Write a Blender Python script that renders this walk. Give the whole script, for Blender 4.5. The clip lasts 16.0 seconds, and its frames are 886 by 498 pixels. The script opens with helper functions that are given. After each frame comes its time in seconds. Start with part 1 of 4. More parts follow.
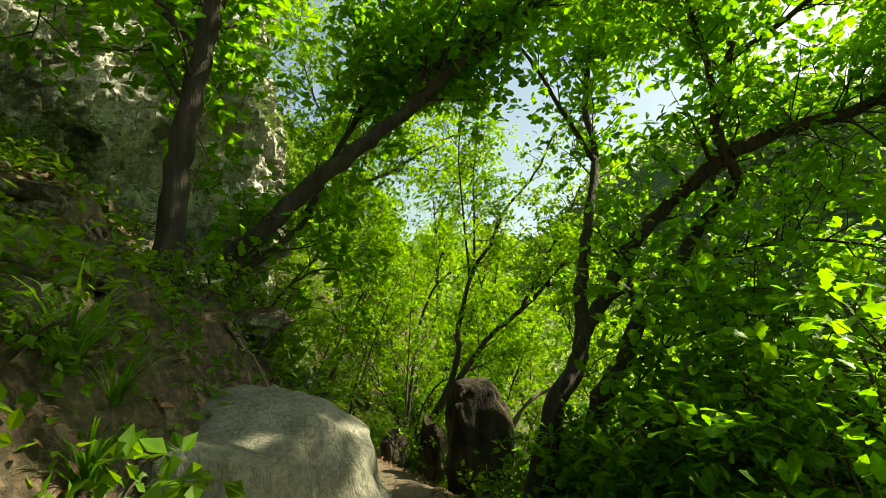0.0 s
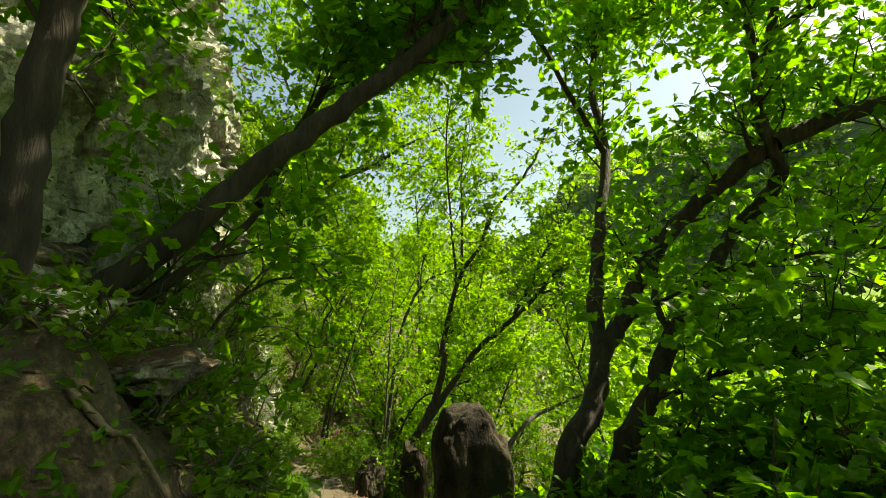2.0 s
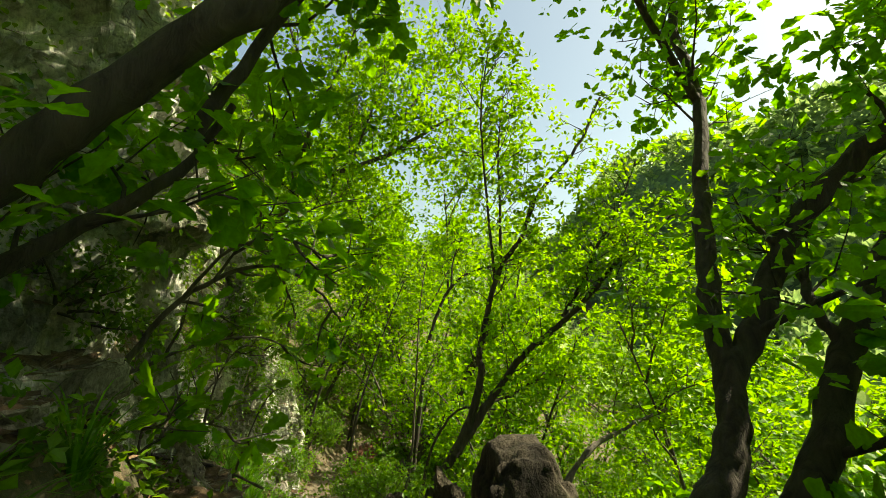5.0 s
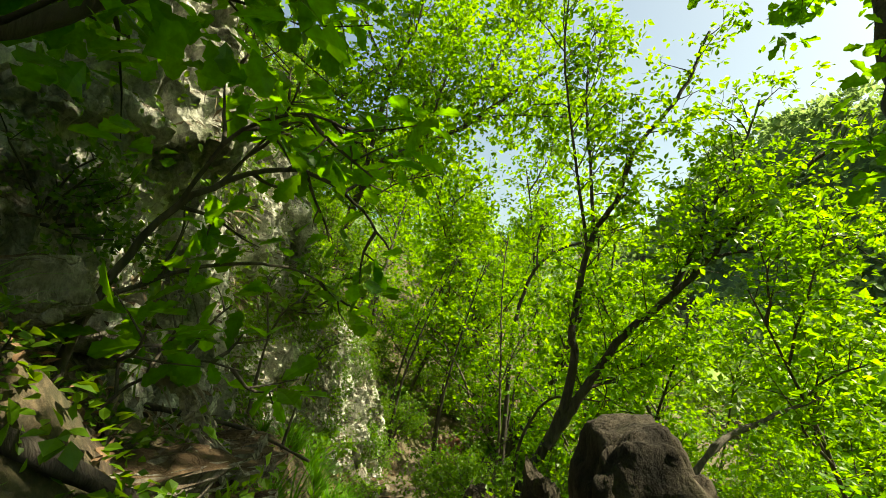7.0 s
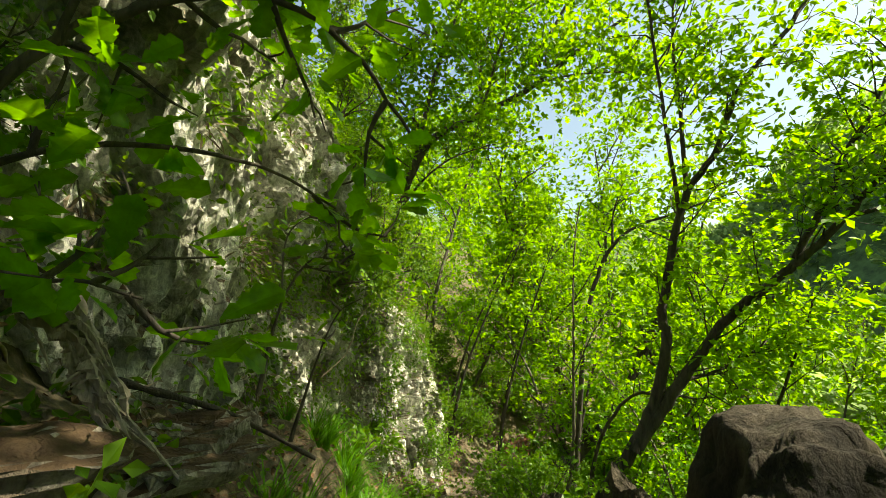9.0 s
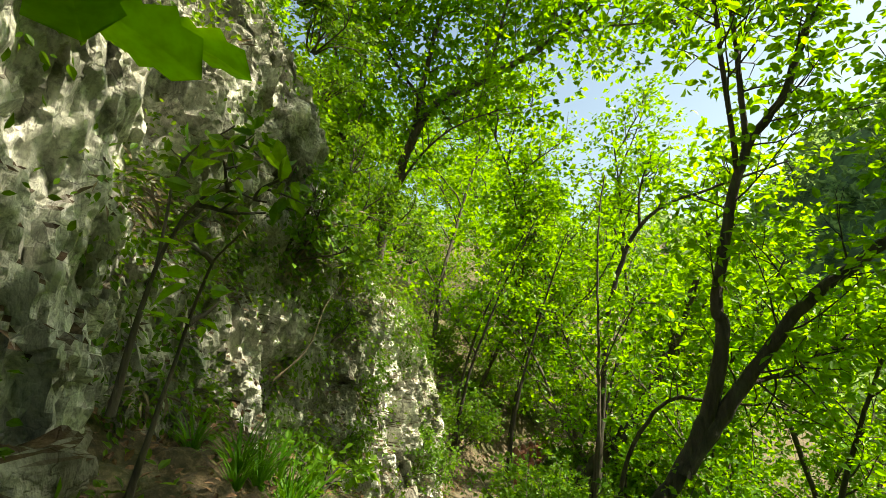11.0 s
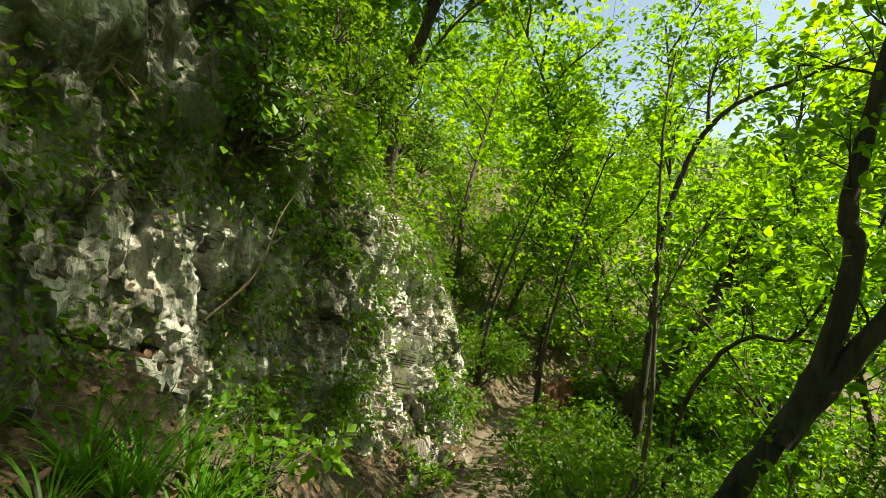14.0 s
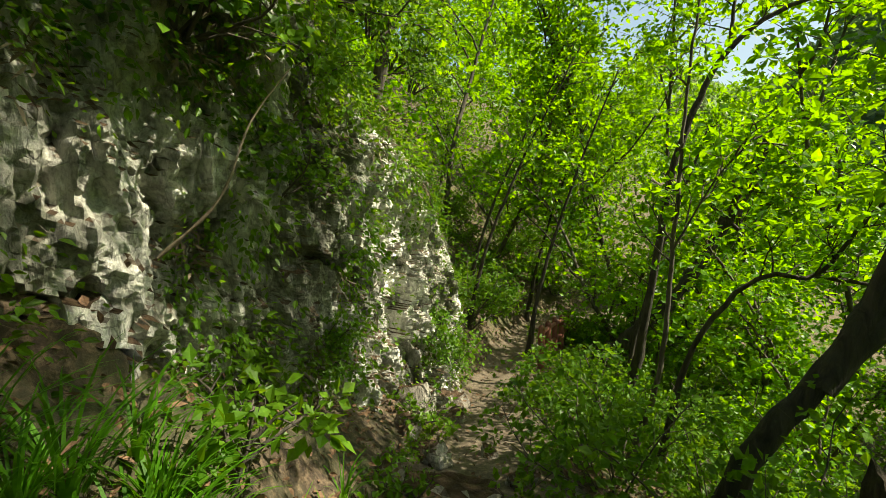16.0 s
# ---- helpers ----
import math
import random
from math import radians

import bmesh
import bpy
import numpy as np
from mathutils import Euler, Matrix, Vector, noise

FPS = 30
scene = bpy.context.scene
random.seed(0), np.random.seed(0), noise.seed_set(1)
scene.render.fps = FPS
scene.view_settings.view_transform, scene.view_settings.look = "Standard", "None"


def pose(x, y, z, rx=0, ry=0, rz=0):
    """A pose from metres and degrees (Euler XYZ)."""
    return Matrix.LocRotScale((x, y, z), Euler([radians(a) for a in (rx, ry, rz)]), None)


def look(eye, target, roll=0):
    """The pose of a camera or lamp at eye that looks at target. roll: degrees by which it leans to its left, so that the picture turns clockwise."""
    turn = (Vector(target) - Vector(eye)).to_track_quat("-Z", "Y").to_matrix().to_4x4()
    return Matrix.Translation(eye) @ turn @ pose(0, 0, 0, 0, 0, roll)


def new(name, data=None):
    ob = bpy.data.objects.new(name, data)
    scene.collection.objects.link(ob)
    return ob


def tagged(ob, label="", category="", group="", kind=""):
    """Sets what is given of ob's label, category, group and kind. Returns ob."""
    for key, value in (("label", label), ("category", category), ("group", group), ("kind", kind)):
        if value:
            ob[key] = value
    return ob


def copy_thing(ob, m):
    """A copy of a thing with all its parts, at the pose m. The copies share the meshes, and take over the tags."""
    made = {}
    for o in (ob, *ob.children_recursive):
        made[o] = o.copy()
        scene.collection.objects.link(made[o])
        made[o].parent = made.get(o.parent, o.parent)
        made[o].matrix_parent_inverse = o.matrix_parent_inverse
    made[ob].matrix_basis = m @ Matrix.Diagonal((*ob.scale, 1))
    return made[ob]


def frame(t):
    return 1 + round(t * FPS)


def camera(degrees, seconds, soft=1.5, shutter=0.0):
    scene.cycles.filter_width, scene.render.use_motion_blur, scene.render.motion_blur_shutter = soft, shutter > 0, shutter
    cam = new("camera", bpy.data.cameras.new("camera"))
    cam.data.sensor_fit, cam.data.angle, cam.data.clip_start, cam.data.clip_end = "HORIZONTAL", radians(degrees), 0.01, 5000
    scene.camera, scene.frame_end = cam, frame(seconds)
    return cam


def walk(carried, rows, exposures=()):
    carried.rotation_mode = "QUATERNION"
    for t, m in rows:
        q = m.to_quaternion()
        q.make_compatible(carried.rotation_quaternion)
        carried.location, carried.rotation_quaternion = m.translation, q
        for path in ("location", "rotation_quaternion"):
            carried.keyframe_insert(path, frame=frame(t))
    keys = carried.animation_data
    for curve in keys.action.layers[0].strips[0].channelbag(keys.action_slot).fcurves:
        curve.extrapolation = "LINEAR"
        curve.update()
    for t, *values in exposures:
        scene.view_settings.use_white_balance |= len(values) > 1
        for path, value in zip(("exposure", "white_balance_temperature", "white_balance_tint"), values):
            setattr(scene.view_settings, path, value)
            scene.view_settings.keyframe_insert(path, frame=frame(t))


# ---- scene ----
cam = camera(85.9, 16.0, 0.8)
METRES, EYE, TILT, LEAN, TURN = 8.0, 1.5, 10.0, 0.0, 0.0
ROWS = [
    (0.0, 0.0, 0.0, 0.0, -0.0, 0.0, 0.0),
    (0.5, 0.001, 0.0367, 0.0016, -0.5, -0.01, -0.13),
    (1.0, 0.0011, 0.069, 0.0065, -0.96, 0.01, -0.2),
    (1.5, -0.0035, 0.1022, 0.0061, -1.11, 0.04, -0.31),
    (2.0, -0.0105, 0.1366, 0.006, -2.33, 0.05, -0.5),
    (2.5, -0.012, 0.1665, 0.0004, -3.02, 0.09, -0.53),
    (3.0, -0.01, 0.2045, -0.0003, -3.43, 0.12, -0.63),
    (3.5, -0.0117, 0.2334, 0.0006, -3.25, 0.14, -0.61),
    (4.0, -0.0175, 0.2688, -0.0056, -2.66, 0.2, -0.55),
    (6.5, -0.0203, 0.4015, -0.0613, 9.29, 0.43, 1.62),
    (7.0, -0.0173, 0.4334, -0.0851, 11.28, 0.48, 1.88),
    (7.5, -0.0243, 0.4605, -0.0917, 12.01, 0.5, 2.06),
    (8.0, -0.0344, 0.4912, -0.0994, 14.24, 0.58, 2.36),
    (8.5, -0.0362, 0.5198, -0.119, 16.79, 0.71, 2.76),
    (9.0, -0.039, 0.5545, -0.1371, 18.87, 0.8, 3.14),
    (11.5, -0.0823, 0.7424, -0.1788, 20.42, 0.49, 3.33),
    (12.0, -0.083, 0.7707, -0.184, 21.7, 0.29, 3.58),
    (12.5, -0.0885, 0.7945, -0.1902, 22.75, 0.19, 3.62),
    (13.0, -0.102, 0.8222, -0.1943, 22.77, -1.75, 3.58),
    (13.5, -0.1124, 0.8423, -0.199, 22.85, -4.49, 3.57),
    (14.0, -0.124, 0.8678, -0.2074, 22.99, -7.65, 3.64),
    (14.5, -0.1382, 0.8867, -0.2129, 22.92, -10.42, 3.7),
    (15.0, -0.1517, 0.8978, -0.2164, 22.53, -12.83, 3.69),
    (15.5, -0.1626, 0.9081, -0.2214, 21.55, -14.44, 3.66),
    (16.0, -0.1666, 0.9198, -0.2287, 21.06, -14.61, 3.62),
]
walk(cam, [(t, pose(0, 0, EYE, TILT, LEAN, TURN) @ pose(METRES * x, METRES * y, METRES * z, 90 + pitch, roll, yaw)) for t, x, y, z, yaw, pitch, roll in ROWS],
     [(0.0, 1.4, 8700, -3), (4.0, 1.4, 8700, -3), (7.5, 1.5, 8500, -1), (9.0, 1.65, 8200, 0), (12.5, 1.6, 7900, 2), (14.0, 1.42, 7700, 3), (16.0, 1.25, 7600, 4)])


# ---- light ----
SUN_EL, SUN_AZ = 48.0, 76.0          # degrees up; degrees to the right of straight ahead
world = bpy.data.worlds.new("sky")
scene.world = world
world.use_nodes = True
wn = world.node_tree
sky = wn.nodes.new("ShaderNodeTexSky")
sky.sky_type, sky.sun_disc = "NISHITA", False
sky.sun_elevation, sky.sun_rotation = radians(SUN_EL), radians(SUN_AZ)
sky.air_density, sky.dust_density = 1.2, 2.0
wn.nodes["Background"].inputs["Strength"].default_value = 0.085
wn.links.new(sky.outputs[0], wn.nodes["Background"].inputs["Color"])
sun = new("sun", bpy.data.lights.new("sun", "SUN"))
sun.data.energy, sun.data.angle, sun.data.color = 5.0, radians(0.6), (1.0, 0.95, 0.86)
to_sun = Vector((math.sin(radians(SUN_AZ)) * math.cos(radians(SUN_EL)), math.cos(radians(SUN_AZ)) * math.cos(radians(SUN_EL)), math.sin(radians(SUN_EL))))
sun.matrix_world = look(to_sun * 60, (0, 0, 0))


# ---- materials ----
def material(name):
    m = bpy.data.materials.new(name)
    m.use_nodes = True
    t = m.node_tree
    return m, t, t.nodes["Principled BSDF"], t.nodes["Material Output"]


def node(t, kind, **inputs):
    n = t.nodes.new("ShaderNode" + kind)
    for k, v in inputs.items():
        n.inputs[k.replace("_", " ")].default_value = v
    return n


def ramp(t, source, stops):
    r = node(t, "ValToRGB")
    el = r.color_ramp.elements
    while len(el) < len(stops):
        el.new(0.5)
    for e, (p, c) in zip(el, stops):
        e.position, e.color = p, (*c, 1) if isinstance(c, tuple) else (c, c, c, 1)
    t.links.new(source, r.inputs[0])
    return r.outputs[0]


def noise_of(t, scale, detail=6, stretch=(1, 1, 1), rough=0.6, distortion=0.0):
    tc, mp = node(t, "TexCoord"), node(t, "Mapping")
    mp.inputs["Scale"].default_value = stretch
    n = node(t, "TexNoise", Scale=scale, Detail=detail, Roughness=rough, Distortion=distortion)
    t.links.new(tc.outputs["Object"], mp.inputs[0])
    t.links.new(mp.outputs[0], n.inputs["Vector"])
    return n.outputs["Fac"]


def mixed(t, fac, a, b, blend="MIX"):
    m = node(t, "Mix")
    m.data_type, m.blend_type = "RGBA", blend
    for sock, v in ((m.inputs[0], fac), (m.inputs[6], a), (m.inputs[7], b)):
        if isinstance(v, (int, float)):
            sock.default_value = v
        elif isinstance(v, tuple):
            sock.default_value = (*v, 1)
        else:
            t.links.new(v, sock)
    return m.outputs[2]


def bumped(t, bsdf, height, strength, distance):
    b = node(t, "Bump", Strength=strength, Distance=distance)
    t.links.new(height, b.inputs["Height"])
    t.links.new(b.outputs[0], bsdf.inputs["Normal"])


def leaf_material(name, dark, light, glow, thin=0.5, gloss=0.4):
    """A leaf: lit face, light that comes through it, a waxy sheen; each leaf its own green."""
    m, t, p, out = material(name)
    geo = node(t, "NewGeometry")
    col = ramp(t, geo.outputs["Random Per Island"], [(0.0, dark), (0.55, light), (1.0, tuple(c * 1.35 for c in light))])
    blotch = ramp(t, noise_of(t, 30, 3), [(0.35, 0.75), (0.65, 1.1)])
    broad = ramp(t, noise_of(t, 1.1, 3), [(0.35, (0.62, 0.72, 0.6)), (0.65, (1.25, 1.12, 1.0))])
    blotch = mixed(t, 1.0, blotch, broad, "MULTIPLY")
    col = mixed(t, 1.0, col, blotch, "MULTIPLY")
    t.links.new(col, p.inputs["Base Color"])
    p.inputs["Roughness"].default_value = gloss
    p.inputs["Specular IOR Level"].default_value = 0.2
    tr = node(t, "BsdfTranslucent")
    glowing = mixed(t, 1.0, ramp(t, geo.outputs["Random Per Island"], [(0.0, tuple(c * 0.7 for c in glow)), (1.0, glow)]), blotch, "MULTIPLY")
    t.links.new(glowing, tr.inputs[0])
    mix = node(t, "MixShader", Fac=thin)
    t.links.new(p.outputs[0], mix.inputs[1])
    t.links.new(tr.outputs[0], mix.inputs[2])
    t.links.new(mix.outputs[0], out.inputs["Surface"])
    return m


OAK_LEAF = leaf_material("oak_leaf", (0.022, 0.080, 0.004), (0.05, 0.155, 0.007), (0.36, 0.80, 0.005), 0.52)
WOOD_LEAF = leaf_material("woodland_leaf", (0.035, 0.105, 0.005), (0.075, 0.19, 0.010), (0.42, 0.80, 0.008), 0.48)
SHRUB_LEAF = leaf_material("shrub_leaf", (0.032, 0.095, 0.007), (0.075, 0.17, 0.014), (0.30, 0.55, 0.018), 0.42)
# distant treetops: aerial haze painted in as a paler, bluer leaf green
HAZED_LEAF = leaf_material("hazed_leaf", (0.08, 0.14, 0.05), (0.14, 0.22, 0.09), (0.40, 0.60, 0.20), 0.5, 0.7)
GRASS = leaf_material("grass_blade", (0.035, 0.12, 0.006), (0.075, 0.22, 0.012), (0.22, 0.52, 0.015), 0.4, 0.5)


def bark_material(name, dark, light, ridge=1.0):
    m, t, p, out = material(name)
    g = noise_of(t, 14, 8, (1, 1, 0.16), 0.65, 0.6)
    big = noise_of(t, 3, 4)
    c = ramp(t, g, [(0.32, dark), (0.68, light)])
    c = mixed(t, ramp(t, big, [(0.5, 0.0), (0.75, 0.4)]), c, (0.075, 0.08, 0.055))
    t.links.new(c, p.inputs["Base Color"])
    p.inputs["Roughness"].default_value = 0.9
    bumped(t, p, g, 1.0, 0.05 * ridge)
    return m


BARK = bark_material("oak_bark", (0.012, 0.009, 0.007), (0.060, 0.047, 0.036))
THIN_BARK = bark_material("young_bark", (0.026, 0.021, 0.016), (0.11, 0.09, 0.07), 0.5)
DEADWOOD = bark_material("bleached_root_wood", (0.16, 0.13, 0.10), (0.46, 0.40, 0.33), 0.6)


def rock_material(name, pale, mid, dark, moss, litter=True, moss_amount=0.6, cracked=0.6, streaks=0.5):
    """Weathered rock: pale and grey patches, fine grain, water stains down the face, hairline cracks, holes, moss; leaf mould where it lies flat."""
    m, t, p, out = material(name)
    patch = noise_of(t, 1.3, 7, (1, 1, 0.6), 0.62)
    grain = noise_of(t, 42, 8, (1, 1, 0.8), 0.7)
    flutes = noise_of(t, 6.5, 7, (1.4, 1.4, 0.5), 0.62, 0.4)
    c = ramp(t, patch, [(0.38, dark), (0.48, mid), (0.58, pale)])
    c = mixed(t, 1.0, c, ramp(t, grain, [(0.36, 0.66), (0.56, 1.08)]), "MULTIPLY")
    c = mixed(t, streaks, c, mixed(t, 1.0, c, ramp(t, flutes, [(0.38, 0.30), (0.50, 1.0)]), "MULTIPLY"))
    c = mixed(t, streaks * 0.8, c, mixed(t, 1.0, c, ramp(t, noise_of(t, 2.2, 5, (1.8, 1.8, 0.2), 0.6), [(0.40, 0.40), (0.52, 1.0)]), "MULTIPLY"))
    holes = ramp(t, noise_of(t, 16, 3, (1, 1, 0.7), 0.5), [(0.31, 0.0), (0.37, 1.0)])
    tc, shift, cells = node(t, "TexCoord"), node(t, "VectorMath"), node(t, "TexVoronoi", Scale=2.6)
    cells.feature = "DISTANCE_TO_EDGE"
    wavy = node(t, "TexNoise", Scale=3.0, Detail=6)
    t.links.new(tc.outputs["Object"], wavy.inputs["Vector"])
    shift.operation = "MULTIPLY_ADD"
    t.links.new(wavy.outputs["Color"], shift.inputs[0])
    shift.inputs[1].default_value = (0.6, 0.6, 0.6)
    t.links.new(tc.outputs["Object"], shift.inputs[2])
    t.links.new(shift.outputs[0], cells.inputs["Vector"])
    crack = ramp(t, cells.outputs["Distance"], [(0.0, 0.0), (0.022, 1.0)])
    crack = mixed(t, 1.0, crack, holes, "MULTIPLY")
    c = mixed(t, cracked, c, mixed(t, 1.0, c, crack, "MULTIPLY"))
    c = mixed(t, ramp(t, noise_of(t, 0.9, 9, (1, 1, 0.7), 0.72), [(0.535, 0.0), (0.62, moss_amount)]), c, moss)
    if litter:
        geo, sep = node(t, "NewGeometry"), node(t, "SeparateXYZ")
        t.links.new(geo.outputs["Normal"], sep.inputs[0])
        mould = ramp(t, noise_of(t, 9, 8), [(0.3, (0.03, 0.02, 0.012)), (0.55, (0.085, 0.055, 0.032)), (0.75, (0.18, 0.12, 0.07))])
        c = mixed(t, ramp(t, sep.outputs["Z"], [(0.62, 0.0), (0.82, 1.0)]), c, mould)
    t.links.new(c, p.inputs["Base Color"])
    p.inputs["Roughness"].default_value = 0.92
    p.inputs["Specular IOR Level"].default_value = 0.2
    first, second = node(t, "Math"), node(t, "Math")
    for n in (first, second):
        n.operation = "MULTIPLY_ADD"
    t.links.new(grain, first.inputs[0])
    first.inputs[1].default_value = 0.35
    t.links.new(flutes, first.inputs[2])
    t.links.new(crack, second.inputs[0])
    second.inputs[1].default_value = 0.5 * cracked
    t.links.new(first.outputs[0], second.inputs[2])
    bumped(t, p, second.outputs[0], 1.0, 0.06)
    return m


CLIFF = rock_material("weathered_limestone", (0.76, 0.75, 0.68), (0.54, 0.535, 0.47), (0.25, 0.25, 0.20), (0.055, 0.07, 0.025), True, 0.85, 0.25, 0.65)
BOULDER = rock_material("boulder_rock", (0.27, 0.265, 0.22), (0.21, 0.21, 0.17), (0.14, 0.14, 0.11), (0.08, 0.085, 0.04), False, 0.35, 0.06, 0.12)
DARK_ROCK = rock_material("mossy_dark_rock", (0.085, 0.07, 0.052), (0.05, 0.041, 0.03), (0.020, 0.017, 0.013), (0.025, 0.032, 0.011), False, 0.7, 0.1, 0.5)
BANK_ROCK = rock_material("broken_bank_rock", (0.45, 0.43, 0.37), (0.27, 0.25, 0.21), (0.10, 0.088, 0.07), (0.05, 0.06, 0.02), True, 0.6, 0.3, 0.2)


def soil_material():
    m, t, p, out = material("woodland_floor")
    big, fine = noise_of(t, 1.3, 6), noise_of(t, 22, 10, (1, 1, 1), 0.7)
    c = ramp(t, fine, [(0.32, (0.022, 0.015, 0.010)), (0.5, (0.085, 0.058, 0.036)), (0.66, (0.24, 0.17, 0.105))])
    c = mixed(t, ramp(t, big, [(0.42, 0.0), (0.62, 0.6)]), c, (0.05, 0.07, 0.02))
    t.links.new(c, p.inputs["Base Color"])
    p.inputs["Roughness"].default_value = 0.95
    bumped(t, p, fine, 0.9, 0.05)
    return m


def path_material():
    m, t, p, out = material("trodden_earth")
    big, fine = noise_of(t, 2.0, 6), noise_of(t, 30, 10, (1, 1, 1), 0.7)
    c = ramp(t, fine, [(0.3, (0.045, 0.034, 0.022)), (0.55, (0.125, 0.098, 0.066)), (0.75, (0.24, 0.20, 0.145))])
    c = mixed(t, ramp(t, big, [(0.45, 0.0), (0.7, 0.5)]), c, (0.11, 0.075, 0.045))
    t.links.new(c, p.inputs["Base Color"])
    p.inputs["Roughness"].default_value = 0.95
    bumped(t, p, fine, 0.8, 0.03)
    return m


def plain_material(name, colour, rough=0.7, scale=20, spread=0.3):
    m, t, p, out = material(name)
    n = noise_of(t, scale, 6)
    t.links.new(ramp(t, n, [(0.3, tuple(c * (1 - spread) for c in colour)), (0.7, tuple(c * (1 + spread) for c in colour))]), p.inputs["Base Color"])
    p.inputs["Roughness"].default_value = rough
    bumped(t, p, n, 0.4, 0.01)
    return m


SOIL, PATH = soil_material(), path_material()
WOODED = plain_material("distant_green_slope", (0.07, 0.12, 0.04), 0.95, 0.6, 0.5)
RAIL_PAINT = plain_material("brown_red_rail_paint", (0.16, 0.05, 0.035), 0.6, 30, 0.4)
DRY_LEAF = plain_material("dry_leaf", (0.15, 0.085, 0.045), 0.85, 60, 0.6)
TWIG = plain_material("dry_twig", (0.19, 0.145, 0.10), 0.85, 40, 0.4)


# ---- meshes ----
def mesh_of(name, verts, faces, mat, smooth=False):
    """A mesh from an array of corners and an array of faces that all have the same number of corners."""
    verts, faces = np.asarray(verts, dtype=np.float32), np.asarray(faces, dtype=np.int32)
    me = bpy.data.meshes.new(name)
    n, k = faces.shape
    me.vertices.add(len(verts))
    me.vertices.foreach_set("co", verts.ravel())
    me.loops.add(n * k)
    me.loops.foreach_set("vertex_index", faces.ravel())
    me.polygons.add(n)
    me.polygons.foreach_set("loop_start", np.arange(0, n * k, k, dtype=np.int32))
    me.update(calc_edges=True)
    me.validate()
    me.polygons.foreach_set("use_smooth", np.full(len(me.polygons), smooth))
    me.materials.append(mat)
    return me


def part(name, me, parent, label=""):
    ob = new(name, me)
    ob.parent = parent
    return tagged(ob, label)


def smooth(a, lo, hi):
    u = np.clip((np.asarray(a, float) - lo) / (hi - lo), 0, 1)
    return u * u * (3 - 2 * u)


def wobble(x, y, z, seed=0.0):
    """Soft value noise from sines, for shapes that need no detail."""
    return (np.sin(x * 1.7 + 3.1 * np.sin(y * 0.9 + seed) + seed) + np.sin(y * 2.3 + 2.2 * np.sin(z * 1.1 - seed)) + np.sin(z * 1.9 + 2.7 * np.sin(x * 1.3 + 2 * seed))) / 3


def tube(points, radii, sides=8, rng=None, knots=0.0):
    """Corners and quads of a tapered limb along a line."""
    pts, r = np.asarray(points, float), np.asarray(radii, float)
    tang = np.gradient(pts, axis=0)
    tang /= np.linalg.norm(tang, axis=1)[:, None] + 1e-9
    ref = np.array([0.31, 0.93, 0.2])
    side = np.cross(tang, ref)
    side /= np.linalg.norm(side, axis=1)[:, None] + 1e-9
    up = np.cross(side, tang)
    a = np.arange(sides) * 2 * np.pi / sides
    rr = r[:, None] * np.ones(sides)
    if rng is not None and knots:
        rr = rr * (1 + knots * rng.uniform(-1, 1, rr.shape))
    ring = pts[:, None, :] + rr[..., None] * (np.cos(a)[None, :, None] * side[:, None, :] + np.sin(a)[None, :, None] * up[:, None, :])
    v = ring.reshape(-1, 3)
    i, j = np.meshgrid(np.arange(len(pts) - 1), np.arange(sides), indexing="ij")
    k = (j + 1) % sides
    f = np.stack([i * sides + j, i * sides + k, (i + 1) * sides + k, (i + 1) * sides + j], -1).reshape(-1, 4)
    return v, f


def joined(pieces):
    vs, fs, n = [], [], 0
    for v, f in pieces:
        vs.append(v)
        fs.append(f + n)
        n += len(v)
    return np.concatenate(vs), np.concatenate(fs)


def curve(points, steps):
    """A smooth line through the points."""
    p = np.asarray(points, float)
    p = np.vstack([2 * p[0] - p[1], p, 2 * p[-1] - p[-2]])
    out = []
    for i in range(1, len(p) - 2):
        for u in np.linspace(0, 1, steps, endpoint=False):
            out.append(0.5 * (2 * p[i] + (p[i + 1] - p[i - 1]) * u + (2 * p[i - 1] - 5 * p[i] + 4 * p[i + 1] - p[i + 2]) * u * u + (3 * p[i] - p[i - 1] - 3 * p[i + 1] + p[i + 2]) * u ** 3))
    return np.array(out + [p[-2]])


# leaf outlines, base at the origin, tip at y = 1: corners and triangles
RHOMB = (np.array([(0, 0, 0), (-0.35, 0.48, 0.08), (0, 1, -0.06), (0.35, 0.48, 0.08)]), np.array([(0, 2, 1), (0, 3, 2)]))
OVATE = (np.array([(0, 0, 0), (-0.22, 0.22, 0.05), (-0.27, 0.55, 0.06), (0, 1, -0.10), (0.27, 0.55, 0.06), (0.22, 0.22, 0.05)]), np.array([(0, 2, 1), (0, 3, 2), (0, 4, 3), (0, 5, 4)]))


